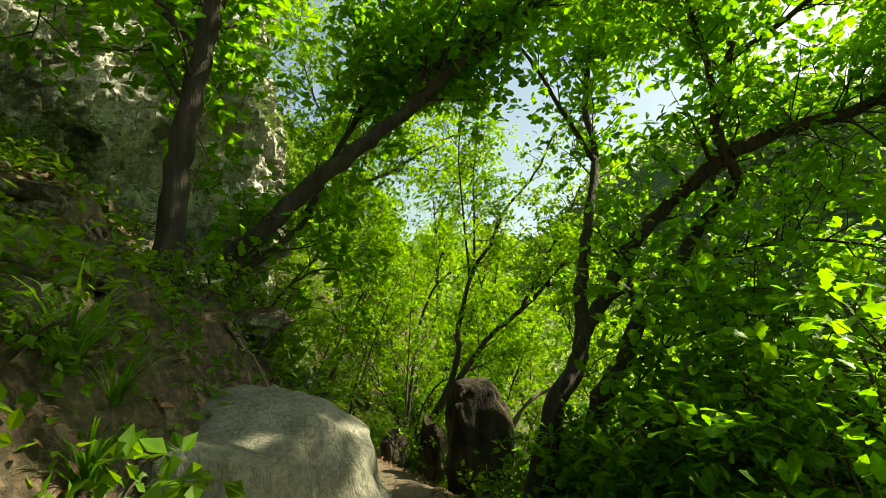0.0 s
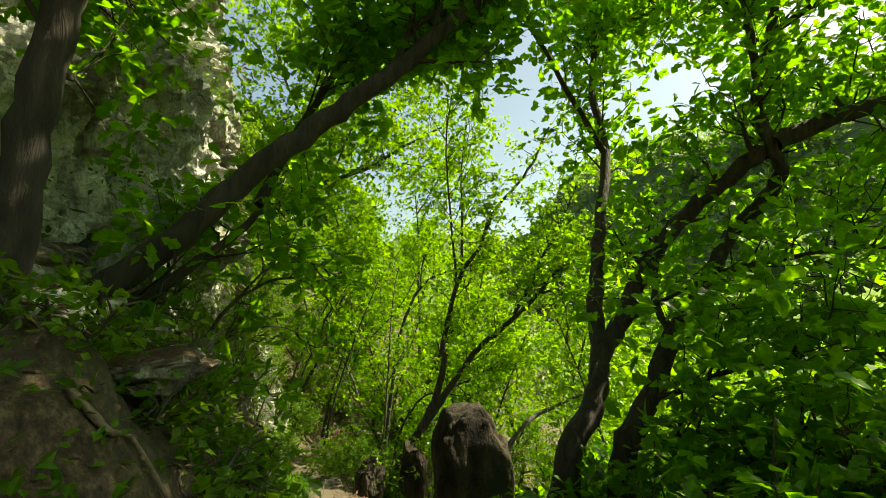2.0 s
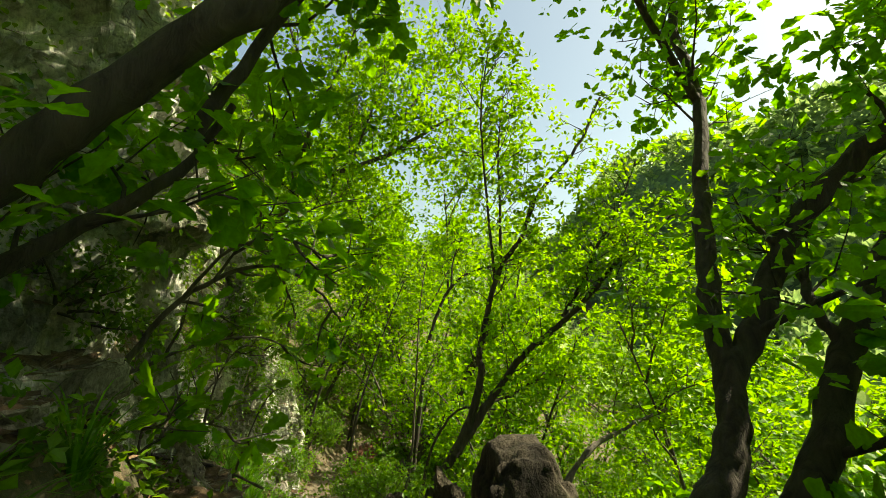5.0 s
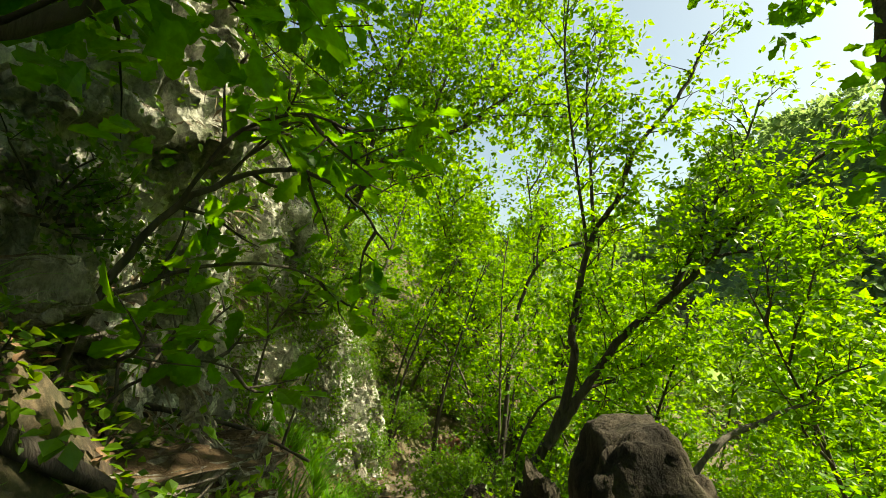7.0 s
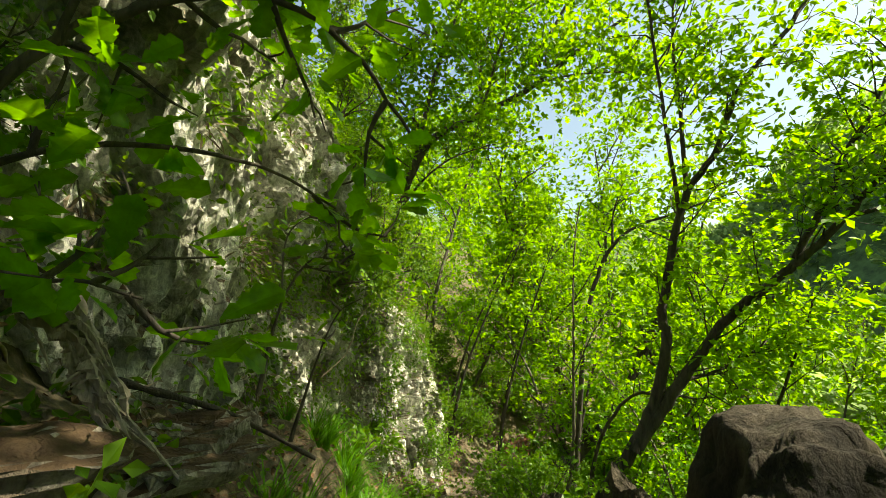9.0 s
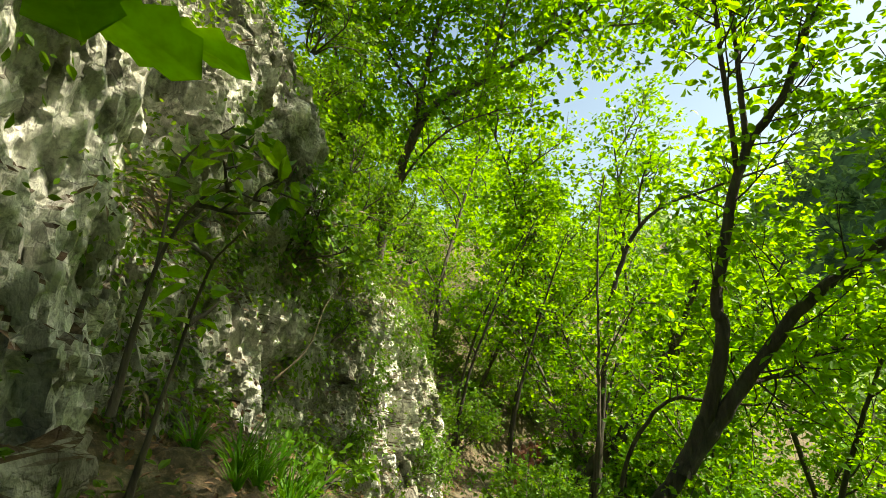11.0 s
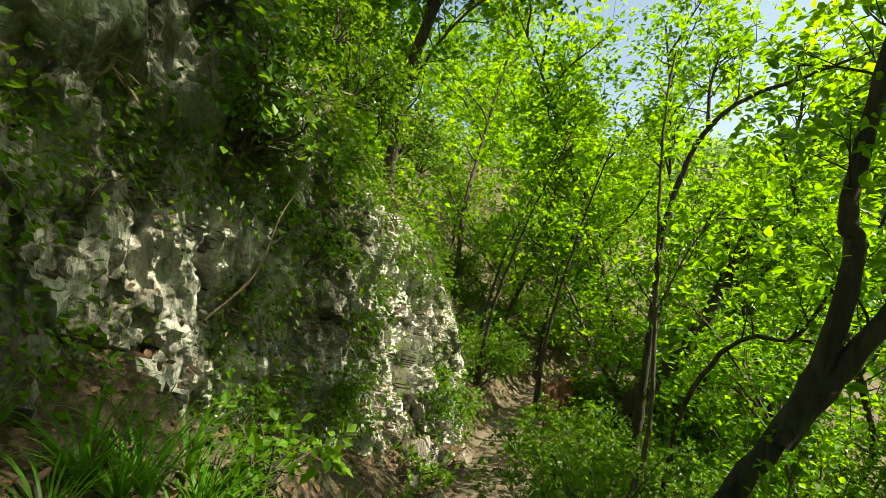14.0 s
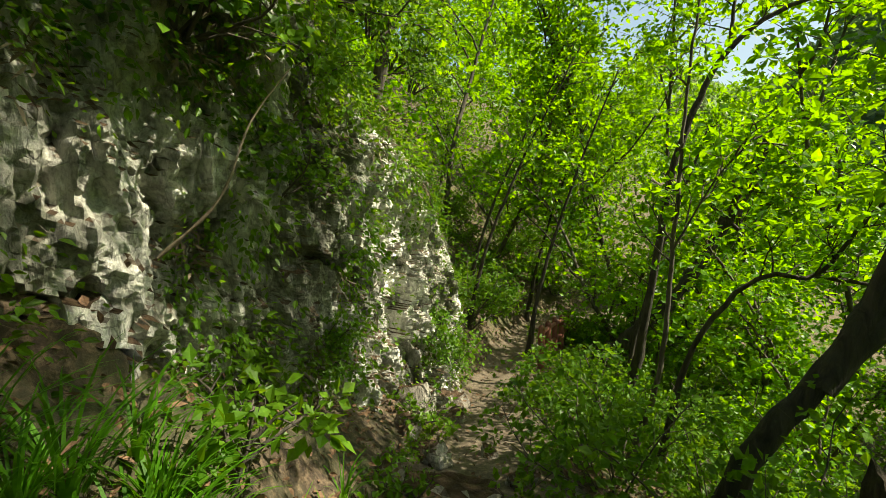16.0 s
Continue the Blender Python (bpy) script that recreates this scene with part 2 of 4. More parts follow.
def lobed_outline():
    edge = [(0.05, 0.08), (0.17, 0.24), (0.12, 0.31), (0.25, 0.46), (0.19, 0.53), (0.31, 0.68), (0.22, 0.75), (0.24, 0.88), (0.10, 0.94)]
    v = [(0, 0, 0), (0, 0.35, 0.0), (0, 0.7, -0.03), (0, 1, -0.10)]
    f = []
    for s in (-1, 1):
        base = len(v)
        v += [(s * x, y, 0.22 * x - 0.08 * y * y) for x, y in edge]
        ids = list(range(base, base + 9))
        fan = [(0, ids[0], ids[1]), (0, ids[1], 1), (1, ids[1], ids[2]), (1, ids[2], ids[3]), (1, ids[3], 2), (2, ids[3], ids[4]), (2, ids[4], ids[5]), (2, ids[5], ids[6]), (2, ids[6], 3), (3, ids[6], ids[7]), (3, ids[7], ids[8])]
        f += [t if s > 0 else t[::-1] for t in fan]
    return np.array(v, float), np.array(f)


def wavy_outline():
    edge = [(0.06, 0.10), (0.22, 0.33), (0.16, 0.42), (0.33, 0.66), (0.22, 0.76), (0.15, 0.93)]
    v, f = [(0, 0, 0), (0, 0.55, 0.0), (0, 1, -0.10)], []
    for s in (-1, 1):
        b = len(v)
        v += [(s * x, y, 0.22 * x - 0.08 * y * y) for x, y in edge]
        fan = [(0, b, b + 1), (0, b + 1, 1), (1, b + 1, b + 2), (1, b + 2, b + 3), (1, b + 3, b + 4), (1, b + 4, 2), (2, b + 4, b + 5)]
        f += [t if s > 0 else t[::-1] for t in fan]
    return np.array(v, float), np.array(f)


LOBED, WAVY = lobed_outline(), wavy_outline()


def leaves(rng, at, away, size, shape, flat=0.6, droop=0.15):
    """A leaf at each point, pointing along away, its face mostly to the sky."""
    base, tri = shape
    n = len(at)
    d = away / (np.linalg.norm(away, axis=1)[:, None] + 1e-9)
    d = d + rng.normal(0, 0.45, (n, 3))
    d[:, 2] -= droop
    d /= np.linalg.norm(d, axis=1)[:, None] + 1e-9
    up = np.array([0, 0, 1.0]) + rng.normal(0, flat, (n, 3))
    x = np.cross(d, up)
    x /= np.linalg.norm(x, axis=1)[:, None] + 1e-9
    z = np.cross(x, d)
    s = size * rng.uniform(0.6, 1.4, n)
    v = at[:, None, :] + s[:, None, None] * (base[None, :, 0, None] * x[:, None, :] + base[None, :, 1, None] * d[:, None, :] + base[None, :, 2, None] * z[:, None, :])
    f = tri[None] + (np.arange(n) * len(base))[:, None, None]
    return v.reshape(-1, 3), f.reshape(-1, 3)


def sprays(rng, lines, per, spread, shape, size, flat=0.6, droop=0.15, start=0.25):
    """Leaves along twigs, in loose tufts towards their ends."""
    at, away = [], []
    for line in lines:
        n = max(1, int(per * rng.uniform(0.6, 1.4)))
        u = start + (1 - start) * rng.random(n) ** 0.6
        k = u * (len(line) - 1)
        i = np.minimum(k.astype(int), len(line) - 2)
        p = line[i] + (line[i + 1] - line[i]) * (k - i)[:, None]
        tuft = rng.integers(0, max(1, n // 5), n)
        centre = rng.normal(0, spread, (n, 3)) * np.array([1, 1, 0.6])
        off = centre[tuft] + rng.normal(0, size * 0.35, (n, 3)) * np.array([1, 1, 0.5])
        at.append(p[tuft] + off)
        away.append(off - centre[tuft] + 0.12 * size * (line[-1] - line[0]) / (np.linalg.norm(line[-1] - line[0]) + 1e-9))
    return leaves(rng, np.concatenate(at), np.concatenate(away), size, shape, flat, droop)


def shoots(rng, line, n, length, lift=0.25, start=0.2, steps=5, spread=1.0):
    """Side shoots off a limb."""
    out = []
    for u in start + (1 - start) * (np.arange(n) + rng.random(n)) / n:
        k = min(u, 0.999) * (len(line) - 1)
        i = int(k)
        p = line[i] + (line[i + 1] - line[i]) * (k - i)
        along = line[i + 1] - line[i]
        along = along / (np.linalg.norm(along) + 1e-9)
        side = rng.normal(0, 1, 3)
        side -= along * side.dot(along)
        side /= np.linalg.norm(side) + 1e-9
        d = along * 0.6 + side * spread
        d[2] += lift
        d /= np.linalg.norm(d)
        L = length * rng.uniform(0.55, 1.25) * (1.15 - 0.5 * u)
        pts = [p]
        for s in range(steps):
            d = d + rng.normal(0, 0.16, 3)
            d[2] += 0.03
            d /= np.linalg.norm(d)
            pts.append(pts[-1] + d * L / steps)
        out.append(np.array(pts))
    return out


def taper(n, r0, r1):
    return r0 + (r1 - r0) * np.linspace(0, 1, n) ** 0.85


# ---- the lie of the land ----
WAY = np.array([(0.5, -60, 3.0), (0.3, -12, 0.6), (0.1, -4, 0.1), (0.0, 0.0, 0.0), (-0.08, 1.07, 0.12), (-0.14, 2.13, 0.15), (-0.16, 3.25, 0.0), (-0.31, 4.56, -0.22), (-0.66, 6.1, -0.38), (-1.33, 7.56, -0.52),
                (-2.1, 10.3, -0.95), (-2.95, 14, -1.72), (-3.42, 17, -2.1), (-3.6, 19.1, -2.3), (-3.3, 22, -2.5), (-1.6, 25.5, -2.8), (1.5, 30, -3.2), (6, 42, -4.0), (16, 80, -6.0), (60, 400, -10)], float)


def along_way(x, y):
    """Height of the path, and the distance off it (left: plus), for points of the plan."""
    best, d_out, z_out = np.full(x.shape, 1e9), np.zeros(x.shape), np.zeros(x.shape)
    for a, b in zip(WAY[:-1], WAY[1:]):
        e = b[:2] - a[:2]
        u = np.clip(((x - a[0]) * e[0] + (y - a[1]) * e[1]) / e.dot(e), 0, 1)
        px, py = x - a[0] - u * e[0], y - a[1] - u * e[1]
        d = np.hypot(px, py)
        s = np.sign(e[0] * py - e[1] * px)
        hit = d < best
        best = np.where(hit, d, best)
        d_out = np.where(hit, d * s, d_out)
        z_out = np.where(hit, a[2] + u * (b[2] - a[2]), z_out)
    return z_out, d_out


def land(x, y):
    x, y = np.asarray(x, float), np.asarray(y, float)
    z, d = along_way(x, y)
    left, right = np.maximum(d, 0), np.maximum(-d, 0)
    bank = np.interp(y, [-5, 0, 2.7, 4.2, 5.5, 7, 8.8, 10, 12, 16, 22], [1.3, 1.3, 1.6, 1.6, 1.2, 1.0, 1.0, 0.55, 0.3, 0.5, 1.0])
    h = bank * smooth(left, 0.32, 1.25) + 0.75 * np.maximum(left - 1.3, 0)
    h = np.where(h > 16, 16 + (h - 16) * 0.35, h)
    fall = 0.15 * smooth(right, 0.45, 1.0) + 0.62 * np.maximum(right - 0.8, 0)
    fall = np.minimum(fall, 6.5 + 0.03 * right)
    rise = 0.42 * np.maximum(right - 24, 0)
    rise = rise + 92 * np.exp(-((x - 95) ** 2 + (y - 170) ** 2) / 55 ** 2) + 45 * np.exp(-((x - 150) ** 2 + (y - 120) ** 2) / 60 ** 2) + 45 * np.exp(-((x - 20) ** 2 + (y - 260) ** 2) / 70 ** 2)
    rise = np.where(rise > 70, 70 + (rise - 70) * 0.12, rise)
    rough = 0.05 * wobble(x * 2.1, y * 2.1, x * 1.3 - y) * smooth(np.abs(d), 0.3, 1.2) + 0.25 * wobble(x * 0.5, y * 0.5, x * 0.2) * smooth(np.abs(d), 1.5, 6) + 2.5 * wobble(x * 0.06, y * 0.06, y * 0.03) * smooth(np.abs(d), 25, 80)
    crag = smooth(left, 0.4, 1.1) * smooth(-y, -11, -8) * (0.17 * wobble(x * 3.3, y * 2.9, x * 1.7 + y) + 0.09 * wobble(x * 8.0, y * 7.0, y * 3.1) + 0.05 * wobble(x * 17.0, y * 15.0, x * 6.1))
    return z + h - fall + rise + rough + crag


def land_at(x, y):
    return float(land(np.array([x]), np.array([y]))[0])


def make_ground():
    u = np.linspace(-1, 1, 250)
    gx = -1.0 + 4.2 * u * 2 + np.sign(u) * np.abs(u) ** 7 * 600
    gy = 8.0 + 8.0 * u * 2 + np.sign(u) * np.abs(u) ** 7 * 600
    X, Y = np.meshgrid(gx, gy, indexing="ij")
    Z = land(X, Y)
    fine = np.array([noise.fractal(Vector((a * 2.2, b * 2.2, 0.3)), 0.9, 2.0, 4) for a, b in zip(X.ravel(), Y.ravel())]).reshape(X.shape)
    Z = Z + 0.035 * fine
    n = len(u)
    i, j = np.meshgrid(np.arange(n - 1), np.arange(n - 1), indexing="ij")
    f = np.stack([i * n + j, (i + 1) * n + j, (i + 1) * n + j + 1, i * n + j + 1], -1).reshape(-1, 4)
    me = mesh_of("ground", np.stack([X, Y, Z], -1).reshape(-1, 3), f, SOIL, True)
    me.materials.append(PATH)
    me.materials.append(WOODED)
    d = along_way(X, Y)[1] + 0.22 * wobble(X * 3, Y * 3, X * 2)
    mid = (d[:-1, :-1] + d[1:, 1:]) / 2
    me.polygons.foreach_set("material_index", np.where(np.abs(mid) < 0.55, 1, np.where(np.abs(mid) > 16, 2, 0)).ravel().astype(np.int32))
    return tagged(new("ground", me), "brown woodland floor of earth and leaf mould with a trodden path", "ground", kind="structure")


make_ground()

# the rock wall beside the path: its foot in the plan, and the height of its edge
FOOT_Y = [-6, 0, 2.5, 4.0, 5.2, 6.2, 7.6, 9.0, 10.0, 11.5, 13.0, 14.0, 14.6, 15.0]
FOOT_X = [-4.0, -3.9, -3.9, -3.3, -2.35, -2.1, -2.85, -3.2, -3.40, -3.45, -3.48, -3.65, -4.1, -5.2]
EDGE_Z = [7.0, 7.0, 7.5, 8.0, 8.0, 7.5, 6.2, 4.7, 3.1, 2.1, 1.5, 0.9, 0.5, 0.2]


def make_cliff():
    ys = np.concatenate([np.linspace(-6, 3, 60, endpoint=False), np.linspace(3, 14.9, 470)])
    rows_face, rows_top = 230, 36
    xf = np.interp(ys, FOOT_Y, FOOT_X)
    ze = np.interp(ys, FOOT_Y, EDGE_Z)
    zf = np.interp(ys, [-6, 4, 6, 8, 10, 12, 15], [0.6, 0.6, -0.2, -0.4, -0.8, -1.2, -1.9])
    verts = np.zeros((len(ys), rows_face + rows_top, 3))
    for k in range(rows_face + rows_top):
        u = min(k / (rows_face - 1), 1.0)
        z = zf + (ze - zf) * u
        lean = 0.10 * np.maximum(z - 2.6, 0) + 0.35 * smooth(u, 0.8, 1.0)
        x = xf - lean
        if k >= rows_face:
            w = (k - rows_face + 1) / rows_top
            back = 9.0 * w ** 1.3
            x, z = x - back, z + back * 0.85
        verts[:, k] = np.stack([x, ys, z], -1)
    flat = verts.reshape(-1, 3)
    for p in flat:
        w = Vector((0.0, p[1], p[2]))
        warp = 0.35 * noise.noise(w * 1.6) + 0.12 * noise.noise(w * 5.0)
        push = 0.24 * noise.fractal(Vector((0.0, p[1] * 0.7, p[2] * 0.4)), 0.8, 2.0, 3)
        for sy, sz, step, tilt, far in ((1.15, 0.62, 0.12, 0.12, 3.0), (3.8, 1.7, 0.05, 0.20, 17.0), (10.0, 5.0, 0.022, 0.10, 41.0)):
            q = Vector((far, p[1] * sy + warp * sy ** 0.5, p[2] * sz + 0.35 * p[1] * sz + warp * sz ** 0.5))
            c = noise.voronoi(q)[1][0]
            h = noise.cell_vector(c * 7.3)
            push += step * (2 * h[0] - 1) + tilt * ((2 * h[1] - 1) * (q.y - c.y) / sy + (2 * h[2] - 1) * (q.z - c.z) / sz)
        hollow = min(max((p[1] - 6.4) / 0.9, 0.0), 1.0) * min(max((10.2 - p[1]) / 0.9, 0.0), 1.0)
        level = p[2] + 0.35 * noise.noise(w * 1.3)
        push -= 0.20 * hollow * min(max((2.15 - level) / 0.22, 0.0), 1.0)
        push += 0.13 * noise.fractal(Vector((p[0] * 2.4, p[1] * 2.4, p[2] * 1.5)), 0.7, 2.0, 4)
        push -= 0.10 * abs(noise.noise(Vector((2.0, p[1] * 2.6 + warp, p[2] * 0.5))))
        push -= 0.11 * abs(noise.noise(Vector((11.0, p[1] * 4.6 + 2.5 * warp + 0.5 * p[2], p[2] * 0.8)))) + 0.055 * abs(noise.noise(Vector((5.0, p[1] * 12.0 + 4 * warp + p[2], p[2] * 2.2))))
        push += 0.075 * noise.fractal(Vector((p[0] * 5.5, p[1] * 5.5, p[2] * 3.8)), 0.75, 2.1, 5)
        p[0] += push
        p[1] -= 0.25 * push
    n, m = verts.shape[:2]
    i, j = np.meshgrid(np.arange(n - 1), np.arange(m - 1), indexing="ij")
    f = np.stack([i * m + j, (i + 1) * m + j, (i + 1) * m + j + 1, i * m + j + 1], -1).reshape(-1, 4)
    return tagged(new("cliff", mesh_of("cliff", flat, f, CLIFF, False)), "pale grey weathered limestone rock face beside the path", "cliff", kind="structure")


cliff = make_cliff()


def rock(name, centre, size, seed, mat, label, category="boulder", flat_top=0.0, turn=0.0, cuts=28, crag=0.16, facets=14):
    """A boulder: a ball cut by noise planes, its foot sunk in the ground."""
    bm = bmesh.new()
    dice = random.Random(seed)
    planes = [(Vector((dice.gauss(0, 1), dice.gauss(0, 1), dice.gauss(0, 0.8))).normalized(), dice.uniform(0.80, 1.02)) for k in range(facets)]
    bmesh.ops.create_uvsphere(bm, u_segments=cuts * 2, v_segments=cuts, radius=1.0)
    for v in bm.verts:
        p = v.co.normalized()
        q = Vector((math.copysign(abs(p.x) ** 0.7, p.x), math.copysign(abs(p.y) ** 0.7, p.y), math.copysign(abs(p.z) ** 0.75, p.z)))
        s = Vector((seed * 3.7, seed * 1.3, seed * 2.1))
        k = 1 + crag * 1.6 * noise.fractal(p * 1.1 + s, 0.9, 2.0, 3) + crag * 0.5 * (noise.cell(p * 2.2 + s) - 0.5) * 0.3 + 0.04 * noise.fractal(p * 6 + s, 0.8, 2.0, 4)
        q = q * k
        for way, reach in planes:
            over = q.dot(way) - reach
            if over > 0:
                q = q - way * over * 0.9
        q = q * (1 + (0.025 if crag < 0.3 else 0.07) * noise.fractal(p * 7 + s, 0.7, 2.0, 5))
        if flat_top and q.z > flat_top:
            q.z = flat_top + (q.z - flat_top) * 0.25
        v.co = Vector((q.x * size[0], q.y * size[1], q.z * size[2]))
    me = bpy.data.meshes.new(name)
    bm.to_mesh(me)
    bm.free()
    me.polygons.foreach_set("use_smooth", np.full(len(me.polygons), crag < 0.3))
    me.materials.append(mat)
    ob = new(name, me)
    ob.matrix_basis = pose(*centre, 0, 0, turn)
    return tagged(ob, label, category)


rock("boulder", (-1.10, 2.45, 0.45), (0.72, 0.95, 0.80), 1, BOULDER, "large smooth grey boulder dappled with sun beside the path", turn=20, crag=0.10, facets=8, cuts=44)
crag_block = rock("standing_rock", (0.60, 7.42, -0.1), (0.58, 0.48, 0.92), 2, DARK_ROCK, "dark mossy standing rock with a blunt top", turn=12, crag=0.2, facets=7, cuts=40)
for v in crag_block.data.vertices:
    up = (v.co.z + 0.9) / 1.8
    v.co.x = v.co.x * (1.18 - 0.42 * up) - 0.10 * up
    v.co.z -= 0.16 * max(v.co.x, 0) + max(v.co.z - 0.82, 0) * 0.5


# ---- trees ----
def tree_from(name, stems, label, leaf_mat, bark, twig_len, twigs, per, shape, size, seed, leafy_from=0.45, spread=0.16, lift=0.25, sides=10, second=3, flat=0.6, category="tree"):
    """A tree from the lines of its stems: rows of points, and the radius at both ends."""
    rng = np.random.default_rng(seed)
    base = np.array(stems[0][0][0], float)
    tree = tagged(new(name), label, category)
    tree.location = base
    lines, twig_pieces = [], []
    for k, (pts, r0, r1, leafy, *begin) in enumerate(stems):
        line = curve(np.asarray(pts, float) - base, 6)
        line = line + rng.normal(0, 0.25, line.shape) * min(r0, r1 + 0.03) * 0.6
        r = taper(len(line), r0, r1)
        if k == 0:
            r[:6] *= np.linspace(1.7, 1.0, 6)
        v, f = tube(line, r, sides, rng, 0.07)
        part("trunk" if k == 0 else "limb", mesh_of("trunk" if k == 0 else "limb", v, f, bark, True), tree)
        if leafy > 0:
            first = shoots(rng, line, int(twigs * leafy), twig_len, lift, begin[0] if begin else leafy_from if k == 0 else 0.15)
            for s in first:
                twig_pieces.append(tube(s, taper(len(s), max(r1 * 0.45, 0.012), 0.004), 5))
                lines.append(s)
                for q in shoots(rng, s, second, twig_len * 0.55, 0.12, 0.3, 4):
                    twig_pieces.append(tube(q[::2], taper(len(q[::2]), 0.007, 0.0025), 3))
                    lines.append(q)
    if lines:
        v, f = joined(twig_pieces)
        tagged(part("branchwork", mesh_of("branchwork", v, f, bark, True), tree), kind="stuff")
        v, f = sprays(rng, lines, per, spread, shape, size, flat)
        part("crown", mesh_of("crown", v, f, leaf_mat), tree, "bright green leaves lit through by the sun")
    return tree


OAK = [
    ([(1.05, 5.35, -0.3), (1.22, 5.5, 0.65), (1.54, 5.7, 1.09), (1.73, 6.0, 1.55), (1.82, 6.3, 2.1), (2.1, 6.8, 2.99), (2.45, 7.3, 4.2), (2.46, 7.7, 5.35), (2.63, 7.9, 6.4), (2.7, 8.2, 7.4)], 0.135, 0.035, 1.0),
    ([(1.73, 6.0, 1.50), (2.03, 6.1, 1.89), (2.47, 6.3, 2.55), (2.98, 6.2, 3.16), (3.35, 5.8, 3.53), (3.52, 5.6, 3.69)], 0.10, 0.085, 0.25),
    ([(3.52, 5.6, 3.69), (4.2, 5.4, 3.95), (4.64, 5.1, 3.98), (4.92, 4.9, 4.12), (5.7, 4.5, 4.5), (6.4, 4.2, 4.9)], 0.10, 0.03, 1.5),
    ([(1.55, 5.35, -0.3), (1.73, 5.5, 0.69), (2.02, 5.6, 1.1), (2.41, 5.8, 1.7), (2.99, 6.1, 2.31), (3.41, 6.2, 2.88), (3.70, 5.8, 3.32), (3.52, 5.6, 3.69), (3.40, 5.6, 4.15), (3.55, 5.6, 4.61), (3.77, 5.6, 5.4), (3.6, 5.3, 6.5)], 0.125, 0.04, 0.8, 0.62),
    ([(3.45, 5.6, 4.35), (3.1, 5.2, 4.9), (2.7, 4.8, 5.3), (2.2, 4.3, 5.6), (1.5, 3.5, 6.2), (0.7, 2.7, 6.7)], 0.045, 0.015, 1.5),
    ([(4.92, 4.9, 4.12), (5.5, 5.3, 4.9), (6.2, 5.7, 5.6), (6.8, 6.0, 6.0)], 0.05, 0.015, 0.6),
    ([(4.2, 5.4, 3.95), (4.5, 6.0, 4.6), (5.0, 6.8, 5.1), (5.6, 7.4, 5.4)], 0.04, 0.015, 0.55),
    ([(2.7, 4.8, 5.3), (2.5, 3.9, 5.7), (2.3, 3.1, 5.9), (1.9, 2.4, 6.2)], 0.03, 0.012, 1.1),
    ([(3.6, 5.6, 4.9), (4.1, 5.1, 5.2), (4.4, 4.4, 5.5), (4.0, 3.7, 5.9), (3.2, 3.3, 6.1), (2.4, 3.0, 6.0)], 0.04, 0.012, 0.9),
    ([(2.41, 5.8, 1.72), (2.35, 6.0, 2.1), (2.6, 6.4, 2.6), (2.62, 6.6, 3.0)], 0.045, 0.02, 0.35),
    ([(2.45, 7.3, 4.2), (1.9, 7.0, 4.9), (1.3, 6.6, 5.6), (0.6, 6.2, 6.2)], 0.05, 0.015, 0.2),
    ([(2.6, 7.9, 6.2), (3.2, 8.6, 7.2), (3.6, 9.4, 8.0), (3.6, 10.2, 8.6)], 0.05, 0.02, 1.6),
    ([(3.6, 5.3, 6.3), (2.9, 5.6, 7.2), (2.0, 6.0, 7.9), (1.0, 6.2, 8.3)], 0.04, 0.015, 1.0),
    ([(2.99, 6.1, 2.35), (3.6, 6.0, 2.5), (4.4, 5.6, 2.6), (5.1, 5.2, 2.4)], 0.04, 0.012, 0.9),
    ([(2.7, 8.2, 7.3), (2.9, 8.9, 8.6), (2.9, 9.9, 9.6), (2.8, 11.0, 10.4)], 0.05, 0.015, 0.6),
    ([(2.02, 5.6, 1.1), (2.6, 5.1, 1.45), (3.2, 4.7, 1.6), (3.9, 4.3, 1.5)], 0.03, 0.010, 0.8),
    ([(1.73, 5.5, 0.69), (2.2, 4.9, 1.0), (2.7, 4.3, 1.1), (3.2, 3.8, 1.0)], 0.025, 0.010, 0.6),
    ([(3.77, 5.6, 5.4), (3.6, 6.3, 6.0), (3.3, 7.2, 6.4), (3.1, 8.2, 6.9)], 0.04, 0.012, 1.2),
    ([(3.6, 5.3, 6.4), (3.9, 4.6, 6.9), (3.9, 3.9, 7.3), (3.5, 3.2, 7.6)], 0.045, 0.015, 0.8),
]
tree_from("oak_tree", OAK, "dark twisting many-stemmed oak leaning out over the slope", OAK_LEAF, BARK, 1.05, 26, 15, WAVY, 0.14, 11, 0.62, 0.26)

LEANING = [
    ([(-2.15, 3.85, 1.55), (-1.99, 3.9, 1.93), (-1.66, 4.0, 2.26), (-1.25, 4.15, 2.78), (-0.78, 4.3, 3.25), (-0.31, 4.44, 3.74), (0.27, 4.6, 4.38), (0.93, 4.8, 5.06), (1.5, 5.0, 5.8)], 0.10, 0.05, 0.75),
    ([(-0.31, 4.44, 3.74), (-0.2, 4.5, 4.1), (0.2, 4.6, 4.5), (0.6, 4.8, 5.2)], 0.04, 0.015, 0.9),
    ([(-1.35, 4.6, 2.7), (-1.1, 5.0, 3.6), (-0.7, 5.2, 4.5), (-0.36, 5.3, 4.8), (0.1, 5.5, 5.5)], 0.04, 0.015, 1.3),
    ([(-2.1, 4.0, 1.8), (-1.75, 4.3, 2.1), (-1.45, 4.7, 2.55), (-1.3, 4.9, 3.0)], 0.05, 0.02, 0.4),
]
tree_from("leaning_tree", LEANING, "slender dark tree leaning out from the rock bank", OAK_LEAF, BARK, 0.9, 22, 18, WAVY, 0.13, 12, 0.6, 0.2)

